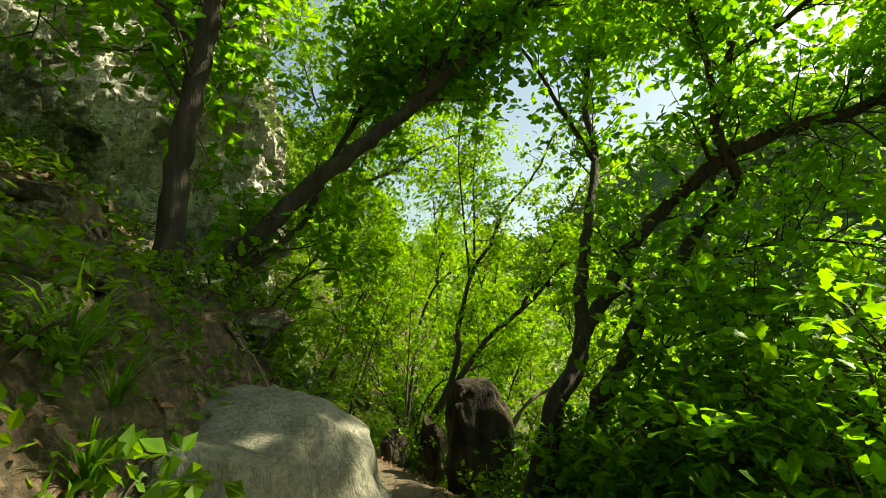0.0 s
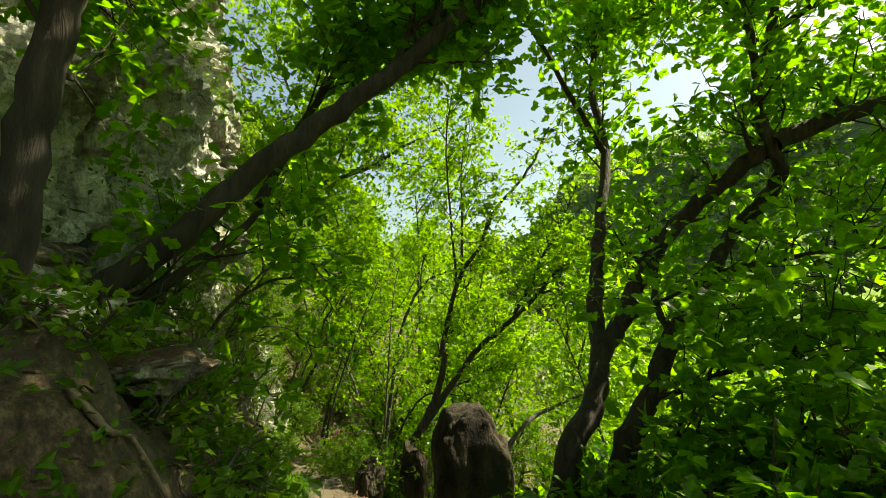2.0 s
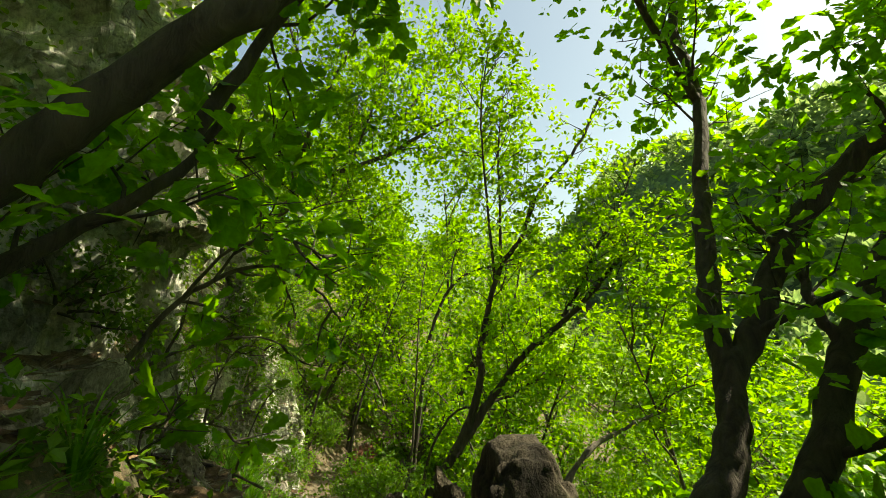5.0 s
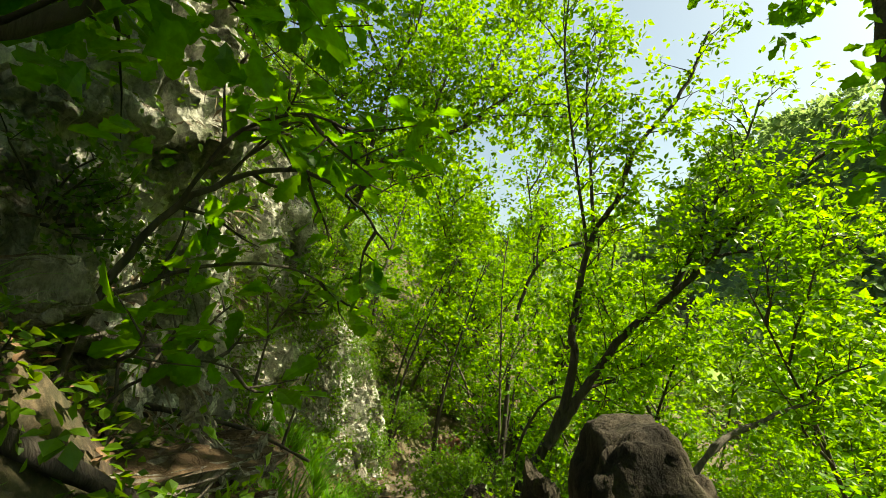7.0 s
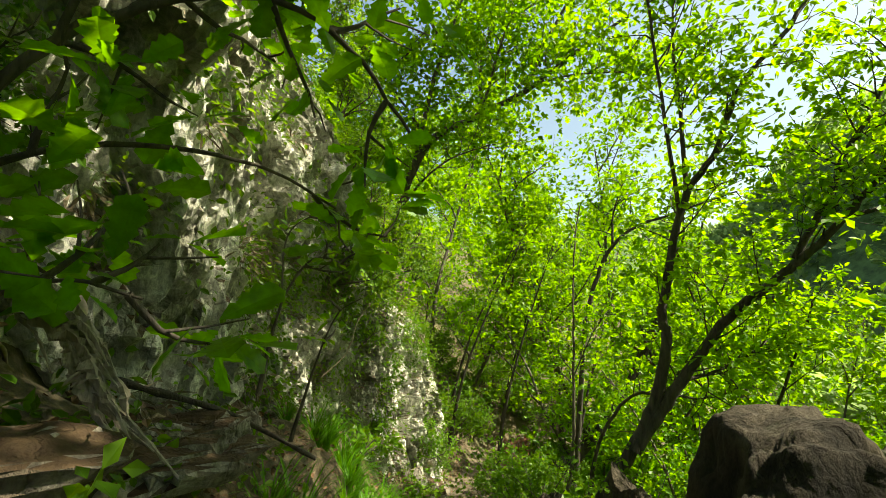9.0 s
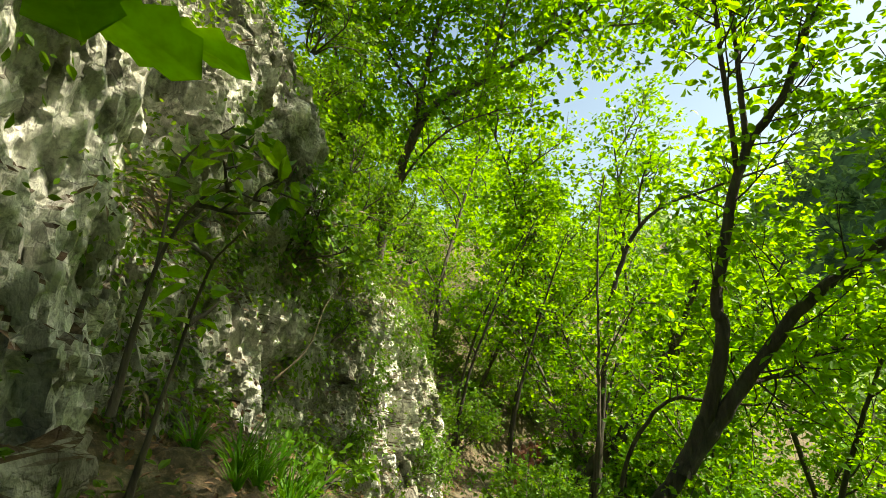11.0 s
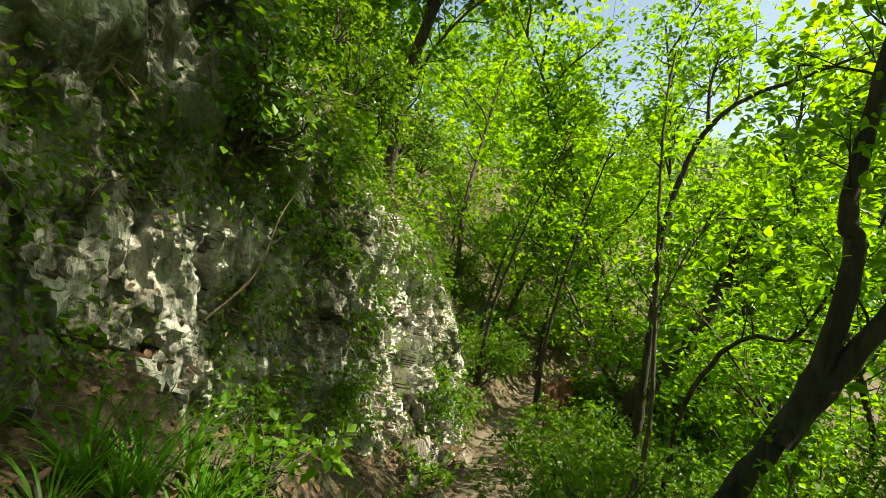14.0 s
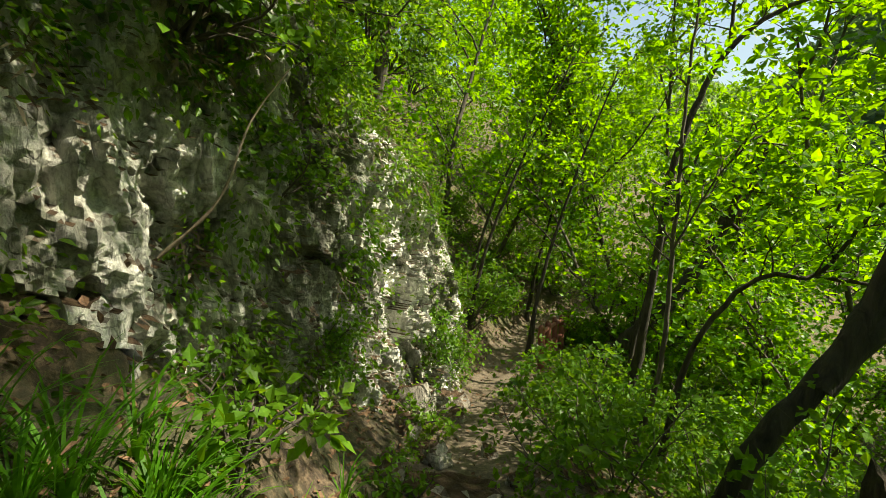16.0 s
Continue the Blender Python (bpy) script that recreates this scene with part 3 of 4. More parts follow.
PINE = [([(-1.90, 3.12, 1.5), (-1.84, 3.1, 1.99), (-1.80, 3.1, 2.72), (-1.75, 3.1, 3.3), (-1.62, 3.1, 4.0), (-1.5, 3.2, 5.2), (-1.4, 3.3, 6.6)], 0.105, 0.05, 0.6),
        ([(-1.7, 3.1, 3.6), (-1.9, 3.6, 4.0), (-2.3, 4.2, 4.3)], 0.03, 0.01, 0.8),
        ([(-1.5, 3.2, 5.2), (-0.9, 3.9, 6.2), (-0.3, 4.6, 6.9), (0.3, 5.2, 7.4)], 0.045, 0.012, 1.0),
        ([(-1.45, 3.25, 5.9), (-1.2, 2.4, 6.8), (-0.8, 1.6, 7.4), (-0.3, 0.9, 7.8)], 0.04, 0.012, 1.0),
        ([(-1.4, 3.3, 6.5), (-1.9, 4.2, 7.4), (-2.1, 5.1, 8.1), (-2.0, 6.0, 8.6)], 0.04, 0.012, 1.0),
        ([(-1.7, 3.1, 3.4), (-2.2, 2.9, 4.0), (-2.8, 2.9, 4.3), (-3.3, 3.1, 4.4)], 0.03, 0.010, 0.7)]
tree_from("bank_tree", PINE, "upright dark trunk on the leafy rock bank", OAK_LEAF, BARK, 1.0, 20, 18, WAVY, 0.12, 13, 0.35, 0.2)

FORKED = [
    ([(-0.77, 11.30, -1.79), (-0.51, 11.30, -0.84), (-0.08, 11.36, -0.13), (0.24, 11.42, 0.53), (0.37, 11.42, 1.18), (0.34, 11.42, 1.44), (0.51, 11.42, 2.25), (0.75, 11.42, 3.05), (1.17, 11.42, 3.63), (1.51, 11.42, 4.47), (2.32, 11.54, 5.46), (2.91, 11.78, 6.65)], 0.095, 0.025, 0.8),
    ([(-0.12, 11.33, -0.25), (0.24, 11.40, 0.25), (0.67, 11.42, 0.85), (1.09, 11.42, 1.41), (1.82, 11.42, 2.01), (2.45, 11.42, 2.61), (2.97, 11.42, 3.20), (3.87, 11.54, 3.92), (4.82, 11.66, 4.63)], 0.085, 0.025, 0.9),
    ([(0.75, 11.42, 3.08), (0.77, 11.42, 4.18), (0.76, 11.42, 5.38), (0.89, 11.42, 6.54)], 0.035, 0.012, 0.9),
    ([(0.65, 11.42, 2.73), (0.48, 10.83, 4.16), (0.36, 10.35, 5.58), (0.48, 9.99, 6.65)], 0.03, 0.010, 0.7),
    ([(1.90, 11.48, 2.13), (2.38, 11.54, 2.97), (2.61, 11.54, 3.49), (2.97, 11.54, 4.04), (3.51, 11.66, 5.23)], 0.05, 0.015, 0.8),
    ([(2.44, 11.42, 2.59), (3.39, 11.30, 2.79), (4.34, 11.18, 2.85)], 0.03, 0.01, 0.9),
    ([(0.42, 11.42, 0.59), (1.13, 11.78, 0.82), (1.96, 12.25, 1.30)], 0.03, 0.01, 0.8),
]
tree_from("forked_tree", FORKED, "dark forked tree rising from the edge of the path", WOOD_LEAF, BARK, 1.0, 24, 22, OVATE, 0.10, 14, 0.45, 0.2)


OVERHANG = [
    ([(-5.6, 14.8, 0.8), (-5.3, 14.6, 2.5), (-4.7, 14.3, 4.3), (-3.9, 14.0, 5.45), (-2.7, 14.0, 5.95), (-1.73, 14.0, 6.33), (-0.65, 14.0, 7.0), (0.4, 14.0, 7.6)], 0.13, 0.03, 0.7),
    ([(-1.9, 14.0, 6.27), (-0.9, 13.9, 6.45), (0.8, 13.8, 6.2)], 0.035, 0.012, 0.9),
    ([(-4.4, 14.2, 4.8), (-3.9, 13.8, 6.2), (-3.4, 13.5, 7.4), (-2.8, 13.2, 8.4)], 0.07, 0.02, 1.0),
    ([(-2.7, 14.0, 5.95), (-2.2, 13.5, 7.0), (-1.7, 13.2, 8.0)], 0.04, 0.012, 0.9),
    ([(-4.9, 14.4, 3.8), (-4.3, 14.2, 4.5), (-3.4, 13.8, 4.9), (-2.4, 13.5, 5.0)], 0.035, 0.012, 0.8),
    ([(-1.73, 14.0, 6.33), (-1.2, 14.5, 7.9), (-0.5, 15.0, 9.4), (0.3, 15.5, 10.4)], 0.05, 0.015, 1.3),
    ([(-2.7, 14.0, 5.95), (-2.9, 14.8, 7.6), (-2.7, 15.4, 9.0), (-2.2, 15.8, 10.0)], 0.05, 0.015, 1.2),
    ([(-3.9, 14.0, 5.45), (-4.6, 13.6, 6.6), (-4.9, 13.3, 7.3)], 0.04, 0.012, 0.8),
    ([(-3.4, 13.5, 7.4), (-4.0, 13.3, 8.8), (-4.3, 13.0, 10.2), (-4.2, 12.8, 11.6)], 0.04, 0.012, 1.3),
    ([(-2.8, 13.2, 8.3), (-2.4, 13.0, 9.4), (-2.0, 12.8, 10.6)], 0.03, 0.012, 0.9),
]
tree_from("overhanging_tree", OVERHANG, "tree on the rock edge with long limbs reaching over the path", WOOD_LEAF, THIN_BARK, 1.3, 20, 26, RHOMB, 0.12, 15, 0.3, 0.28)


def wild_tree(name, seed, height, lean, limbs, label, size=0.10, per=46, radius=0.075, from_foot=0.16):
    """A slim woodland tree with a loose crown."""
    rng = np.random.default_rng(seed)
    d = np.array([lean * math.cos(seed), lean * math.sin(seed), 1.0])
    pts = [np.array([0.0, 0, -0.4])]
    for k in range(7):
        d = d + rng.normal(0, 0.13, 3)
        d[2] = abs(d[2])
        pts.append(pts[-1] + d / np.linalg.norm(d) * (height + 0.4) / 7)
    trunk = curve(pts, 4)
    tree = tagged(new(name), label, "tree", "woodland trees")
    v, f = tube(trunk, taper(len(trunk), radius, 0.015), 8, rng, 0.06)
    part("trunk", mesh_of("trunk", v, f, THIN_BARK, True), tree)
    main = shoots(rng, trunk, limbs, height * 0.34, 0.5, from_foot, 7, 0.9)
    lines, small = [], []
    for s in main:
        v, f = tube(s, taper(len(s), radius * 0.4, 0.008), 6)
        part("limb", mesh_of("limb", v, f, THIN_BARK, True), tree)
        for q in shoots(rng, s, 9, height * 0.13, 0.15, 0.2, 4):
            lines.append(q)
            small.append(tube(q[::2], taper(len(q[::2]), 0.010, 0.003), 3))
    for q in shoots(rng, trunk, 24, height * 0.16, 0.2, 0.15, 4):
        lines.append(q)
        small.append(tube(q[::2], taper(len(q[::2]), 0.010, 0.003), 3))
    v, f = joined(small)
    tagged(part("branchwork", mesh_of("branchwork", v, f, THIN_BARK, True), tree), kind="stuff")
    v, f = sprays(rng, lines, per, 0.30, RHOMB, size, 0.5)
    part("crown", mesh_of("crown", v, f, WOOD_LEAF), tree, "loose crown of small sunlit green leaves")
    return tree


WILD = [wild_tree("woodland_tree", 21 + k, h, l, n, "slim young broadleaved tree with a loose green crown", s) for k, (h, l, n, s) in enumerate([(7.5, 0.25, 8, 0.115), (8.5, 0.4, 9, 0.12), (6.5, 0.5, 7, 0.11), (9.0, 0.15, 10, 0.12), (5.5, 0.35, 7, 0.11)])]
FAR_WILD = [wild_tree("far_woodland_tree", 31 + k, h, 0.2, 6, "distant broadleaved tree with a full green crown", 0.29, 25) for k, h in enumerate((9.0, 11.0))]


def stand(protos, places, rng, scale=(0.8, 1.2), sink=0.0, tilt=6, fresh=True):
    """Sets copies of the kinds out over the ground, the first ones being the kinds themselves."""
    for k, (x, y) in enumerate(places):
        proto = protos[k % len(protos)]
        s = rng.uniform(*scale)
        m = pose(x, y, land_at(x, y) - sink, rng.uniform(-tilt, tilt), rng.uniform(-tilt, tilt), rng.uniform(0, 360)) @ Matrix.Scale(s, 4)
        if fresh and k < len(protos):
            proto.matrix_basis = m
        else:
            copy_thing(proto, Matrix.Identity(4)).matrix_basis = m


def scatter(rng, n, xs, ys, gap, off=(0.9, 99), keep=None):
    """Places in a stretch of the plan, no two nearer than gap, within these distances of the path."""
    out, tries = [], 0
    while len(out) < n and tries < n * 60:
        tries += 1
        x, y = rng.uniform(*xs), rng.uniform(*ys)
        d = abs(float(along_way(np.array([x]), np.array([y]))[1][0]))
        if not off[0] <= d <= off[1] or (keep and not keep(x, y)):
            continue
        if all((x - a) ** 2 + (y - b) ** 2 > gap * gap for a, b in out):
            out.append((x, y))
    return out


rng = np.random.default_rng(5)
clear_of_cliff = lambda x, y: y > 14.8 or x > -2.0 or x < -6.5
places = [(-5.6, 16.8), (-6.6, 18.8), (-7.4, 15.6), (-2.4, 25.0), (0.2, 26.5), (-4.8, 24.5), (-8.0, 13.4), (-3.2, 28.5), (-6.8, 21.6), (2.4, 22.5), (-0.4, 22.8), (4.2, 25.0), (0.3, 18.9), (-0.9, 27.0), (2.0, 20.4)]
stand(WILD, places, rng, (1.2, 1.55))
places = [(2.2, 13.6), (3.4, 16.0), (1.6, 18.6), (4.6, 12.0), (5.6, 15.0), (3.2, 19.8), (6.4, 18.4)]
places += scatter(rng, 10, (4.5, 13), (8, 26), 2.2, (4, 40))
places += scatter(rng, 4, (8, 14), (-3, 7), 2.5, (5, 40))
stand(WILD, places, rng, (0.6, 0.85), fresh=False)
places = scatter(rng, 13, (-9, 7), (20.5, 33), 1.9, (1.8, 12), clear_of_cliff)
places += scatter(rng, 10, (-12, -6.4), (6, 18), 1.8, (3, 30), clear_of_cliff)
stand(WILD, places, rng, fresh=False)
places = scatter(rng, 40, (-22, 34), (30, 75), 3.2, (1, 60)) + scatter(rng, 34, (11, 30), (2, 36), 2.6, (8, 60)) + scatter(rng, 10, (-8, 8), (-16, -6), 2.2, (1.5, 40))
stand(FAR_WILD, places, rng, (0.8, 1.4))


def far_woods():
    """Treetops over the far side of the valley, too far to tell apart."""
    rng = np.random.default_rng(77)
    n = 3000
    x, y = rng.uniform(18, 185, n), rng.uniform(-40, 260, n)
    at = np.stack([x, y, land(x, y)], -1)
    r = rng.uniform(1.6, 3.6, n)
    k = 26
    d = rng.normal(0, 1, (n, k, 3))
    d[..., 2] = np.abs(d[..., 2]) * 0.9
    d /= np.linalg.norm(d, axis=2)[..., None]
    p = at[:, None, :] + np.array([0, 0, 4.0]) + d * (r[:, None, None] * rng.uniform(0.8, 1.1, (n, k, 1)))
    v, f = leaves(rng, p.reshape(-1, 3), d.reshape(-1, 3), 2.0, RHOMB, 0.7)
    tagged(new("far_woods", mesh_of("far_woods", v, f, HAZED_LEAF)), "wooded mountainside across the valley, haze put into its pale leaf colour", "woods", kind="stuff")


far_woods()


def undergrowth():
    """Low leafy growth over the slopes."""
    rng = np.random.default_rng(78)
    n = 60000
    x, y = rng.uniform(-14, 12, n), rng.uniform(-4, 34, n)
    d = along_way(x, y)[1]
    patch = wobble(x * 1.6, y * 1.6, x * 0.7) + 0.6 * wobble(x * 4.1, y * 4.1, y)
    ok = ((d > 0.9) & ((y > 15.2) | (x < -6))) | (d < -0.85)
    ok &= (patch > -0.25) & ~((x < 0.2) & (x > -2.5) & (y < 10))
    x, y = x[ok], y[ok]
    h = rng.random(len(x)) ** 1.5 * 0.55
    at = np.stack([x, y, land(x, y) + h], -1)
    v, f = leaves(rng, at, rng.normal(0, 1, at.shape), 0.10, RHOMB, 0.5)
    tagged(new("undergrowth", mesh_of("undergrowth", v, f, SHRUB_LEAF)), "low green undergrowth covering the woodland slopes", "undergrowth", kind="stuff")


undergrowth()


def shrub(name, seed, height, stems, size, per, label, shape=RHOMB):
    rng = np.random.default_rng(seed)
    bush = tagged(new(name), label, "shrub", "shrubs of the bank")
    lines, pieces = [], []
    for k in range(stems):
        a = rng.uniform(0, 6.28)
        d = np.array([math.cos(a) * rng.uniform(0.2, 0.9), math.sin(a) * rng.uniform(0.2, 0.9), 1.0])
        pts = [np.array([0.05 * math.cos(a), 0.05 * math.sin(a), -0.1])]
        for s in range(5):
            d = d + rng.normal(0, 0.15, 3)
            d[2] -= 0.08
            pts.append(pts[-1] + d / np.linalg.norm(d) * height * rng.uniform(0.8, 1.2) / 5)
        line = np.array(pts)
        pieces.append(tube(line, taper(len(line), 0.012, 0.004), 5))
        lines.append(line)
        for q in shoots(rng, line, 6, height * 0.38, 0.1, 0.2, 4):
            pieces.append(tube(q[::2], taper(len(q[::2]), 0.005, 0.002), 3))
            lines.append(q)
    v, f = joined(pieces)
    part("stem", mesh_of("stem", v, f, THIN_BARK, True), bush)
    v, f = sprays(rng, lines, per, 0.09, shape, size, 0.6)
    part("foliage", mesh_of("foliage", v, f, SHRUB_LEAF), bush)
    return bush


SHRUBS = [shrub("shrub", 41 + k, h, n, s, p, "low leafy green shrub on the woodland bank") for k, (h, n, s, p) in enumerate([(1.0, 9, 0.065, 22), (0.75, 9, 0.055, 22), (1.3, 10, 0.07, 24)])]
places = scatter(rng, 62, (-4, 4), (9, 24), 0.55, (0.85, 4.5), lambda x, y: not (y < 15.2 and x < -2.6) and not (y < 10 and x > -0.8) and not (15.5 < y < 23 and -4 < x < -1.7))
places += scatter(rng, 30, (0.9, 7), (2.5, 12), 0.9, (1.6, 8))
places += scatter(rng, 26, (-9, -4), (15, 24), 0.8, (0.8, 8))
places += scatter(rng, 26, (-6, 2), (19, 27), 0.7, (0.75, 5))
stand(SHRUBS, places, rng, (0.7, 1.25), 0.02, 12)


# ---- growth on the rock wall ----
def cliff_point(y, z):
    """A place on the rock wall."""
    x = np.interp(y, FOOT_Y, FOOT_X) - 0.10 * max(z - 2.6, 0)
    return np.array([x, y, z])


HANGERS = [shrub("hanging_shrub", 61 + k, h, n, sz, p, "feathery green shrub rooted in the rock face") for k, (h, n, sz, p) in enumerate([(0.75, 8, 0.055, 22), (0.5, 8, 0.045, 20)])]
spots = [(12.2, 2.2), (11.8, 2.3), (11.3, 2.5), (10.9, 2.6), (10.6, 3.1), (9.9, 3.7), (9.6, 4.1), (9.4, 4.5), (9.2, 5.0), (10.3, 1.9), (9.2, 1.8),
         (13.2, -1.0), (12.6, -0.9), (10.4, -0.1), (9.8, 1.0), (7.6, 4.6), (6.6, 3.6), (5.3, 2.0)]
rng = np.random.default_rng(6)
for k, (y, z) in enumerate(spots):
    p = cliff_point(y, z)
    m = pose(p[0] + 0.0, p[1], p[2], rng.uniform(-15, 15), rng.uniform(25, 65), rng.uniform(-30, 30)) @ Matrix.Scale(rng.uniform(0.55, 1.1), 4)
    if k < 2:
        HANGERS[k].matrix_basis = m
    else:
        copy_thing(HANGERS[k % 2], Matrix.Identity(4)).matrix_basis = m


NEEDLE = (np.array([(0, 0, 0), (-0.014, 0.5, 0.02), (0, 1, -0.25), (0.014, 0.5, 0.02)]), np.array([(0, 2, 1), (0, 3, 2)]))


def clinging_growth():
    """Ferns and trailing plants in clumps on the rock, and dry grass hanging from its ledges."""
    rng = np.random.default_rng(66)
    n = len(cliff.data.vertices)
    co, no = np.zeros(n * 3, np.float32), np.zeros(n * 3, np.float32)
    cliff.data.vertices.foreach_get("co", co)
    cliff.data.vertices.foreach_get("normal", no)
    co, no = co.reshape(-1, 3).astype(float), no.reshape(-1, 3).astype(float)
    y, z = co[:, 1], co[:, 2]
    patch = wobble(y * 1.3, z * 1.5, y * 0.6 + 2) + 0.7 * wobble(y * 3.4, z * 3.1, z + 1)
    rim = np.abs(z - np.interp(y, FOOT_Y, EDGE_Z)) < 0.9
    low = (z < 1.9) & (y > 5.8) & (y < 10.3)
    reach = (y > 3.5) & (z < np.interp(y, FOOT_Y, EDGE_Z) + 2.5)
    weight = reach * ((patch > 0.22) * 0.8 * ~((y > 11.2) & (z < 1.0)) + rim * (y > 8.5) * (y < 12.6) * 1.2 + low * (patch > 0.1) * 1.3 + (no[:, 2] > 0.45) * 0.8) + 1e-9
    for name, count, per, size, shape, mat, spread, label in (
            ("rock_fern_growth", 1100, 26, 0.046, OVATE, SHRUB_LEAF, 0.10, "ferns and trailing green plants clinging to the rock face"),
            ("dry_grass_growth", 150, 26, 0.10, NEEDLE, TWIG, 0.05, "dry brown grass hanging from ledges of the rock")):
        pick = rng.choice(n, count, p=weight / weight.sum())
        c = np.repeat(co[pick], per, 0)
        d = np.repeat(no[pick], per, 0)
        off = rng.normal(0, spread, c.shape)
        at = c + off + d * (0.03 + 0.09 * rng.random((len(c), 1)))
        v, f = leaves(rng, at, off + d * spread * 1.2, size, shape, 0.7, 0.5)
        tagged(new(name, mesh_of(name, v, f, mat)), label, "cliff plants", kind="stuff")


clinging_growth()


def bank_growth():
    """Low leaves in clumps over the bank beside the path."""
    rng = np.random.default_rng(67)
    k = 480
    cx, cy = rng.uniform(-3.2, -0.5, k), rng.uniform(0.4, 7.4, k)
    d = along_way(cx, cy)[1]
    ok = (d > 0.55) & (cx > np.interp(cy, FOOT_Y, FOOT_X) + 0.1)
    cx, cy = np.repeat(cx[ok], 18), np.repeat(cy[ok], 18)
    x, y = cx + rng.normal(0, 0.10, len(cx)), cy + rng.normal(0, 0.10, len(cx))
    at = np.stack([x, y, land(x, y) + 0.02 + 0.13 * rng.random(len(x))], -1)
    v, f = leaves(rng, at, np.stack([x - cx, y - cy, 0.05 + 0 * x], -1), 0.055, OVATE, 0.45)
    tagged(new("bank_growth", mesh_of("bank_growth", v, f, SHRUB_LEAF)), "low green leaves growing in clumps on the bank", "undergrowth", kind="stuff")


bank_growth()


# ---- low plants on the bank ----
HERBS = [shrub("bank_plant", 71 + k, hgt, 7, sz, p, "small leafy plant growing on the shaded bank") for k, (hgt, sz, p) in enumerate([(0.32, 0.05, 9), (0.22, 0.04, 9)])]
herbs = [(-0.9, 1.15), (-1.2, 1.3), (-1.15, 3.5), (-1.3, 3.3), (-1.05, 3.8), (-1.2, 4.2), (-1.0, 4.5), (-1.35, 4.75), (-1.15, 5.0), (-1.3, 5.3), (-1.55, 6.4), (-1.65, 6.9), (-1.9, 7.3), (-1.6, 7.4), (-1.75, 7.8), (-2.1, 7.7), (-2.2, 8.9), (-2.4, 9.3), (-2.6, 9.9), (-2.85, 10.4), (-1.5, 3.9), (-1.6, 4.4), (-1.7, 3.6), (-1.45, 2.9), (-1.85, 3.9), (-2.9, 10.9), (-3.2, 11.5), (-2.45, 8.6), (-2.7, 8.8)]
stand(HERBS, herbs, rng, (0.7, 1.3), 0.01, 10)


# ---- grass ----
def grass_tuft(name, seed, blades, length, label, wide=0.0065):
    """Arching blades, each a folded strip."""
    rng = np.random.default_rng(seed)
    vs, fs, n = [], [], 0
    for b in range(blades):
        a, lean = rng.uniform(0, 6.28), rng.uniform(0.15, 0.75)
        L = length * rng.uniform(0.55, 1.2)
        out = np.array([math.cos(a), math.sin(a), 0])
        side = np.array([-out[1], out[0], 0])
        p, d = out * rng.uniform(0, 0.05), np.array([*(out[:2] * lean), 1.0])
        for k in range(7):
            w = wide * (1 - (k / 6) ** 2) + 0.0006
            vs += [p - side * w, p + side * w]
            d = d / np.linalg.norm(d)
            p = p + d * L / 6
            d = d + out * 0.12 - np.array([0, 0, 0.20 * (k + 1) / 3])
        for k in range(6):
            fs.append((n + 2 * k, n + 2 * k + 1, n + 2 * k + 3, n + 2 * k + 2))
        n += 14
    ob = new(name, mesh_of(name, np.array(vs), np.array(fs), GRASS, True))
    return tagged(ob, label, "grass", "grass tufts of the bank")


TUFTS = [grass_tuft("grass_tuft", 81, 60, 0.55, "tuft of long arching green grass on the bank"), grass_tuft("grass_tuft", 82, 45, 0.42, "tuft of long arching green grass on the bank")]
tufts = [(-1.92, 6.85, 1.1), (-1.85, 7.0, 0.8), (-2.02, 6.75, 0.9), (-2.05, 8.15, 1.1), (-2.0, 8.45, 1.0), (-2.15, 8.6, 0.9), (-1.85, 8.2, 0.9), (-2.3, 8.35, 1.0), (-2.35, 8.75, 0.6), (-2.6, 8.5, 0.8), (-1.75, 8.5, 0.7),
         (-1.08, 1.62, 0.7), (-1.12, 1.45, 0.7), (-0.95, 1.35, 0.6), (-0.85, 1.05, 0.5), (-1.15, 4.1, 0.8), (-1.3, 3.7, 0.8), (-1.2, 4.6, 0.7), (-1.45, 4.3, 0.8), (-1.7, 7.35, 0.7), (-2.4, 9.1, 0.7), (-2.7, 9.6, 0.6)] + [(-2.75 + 0.19 * (k % 5) + 0.05 * (k % 3), 7.85 + 0.17 * (k // 5) + 0.06 * (k % 4), 0.6 + 0.07 * (k % 6)) for k in range(25)]
for k, (x, y, s) in enumerate(tufts):
    m = pose(x, y, land_at(x, y) - 0.02, 0, 0, rng.uniform(0, 360)) @ Matrix.Scale(s, 4)
    if k < 2:
        TUFTS[k].matrix_basis = m
    else:
        copy_thing(TUFTS[k % 2], Matrix.Identity(4)).matrix_basis = m


# ---- leafy boughs close to the path ----
def bough_tree(name, stems, label, seed, mat=OAK_LEAF, size=0.14, twig=0.4, twigs=8, per=6, shape=LOBED, spread=0.08, second=2, sides=7, flat=0.5):
    return tree_from(name, stems, label, mat, THIN_BARK, twig, twigs, per, shape, size, seed, 0.35, spread, 0.15, sides, second, flat, "sapling")


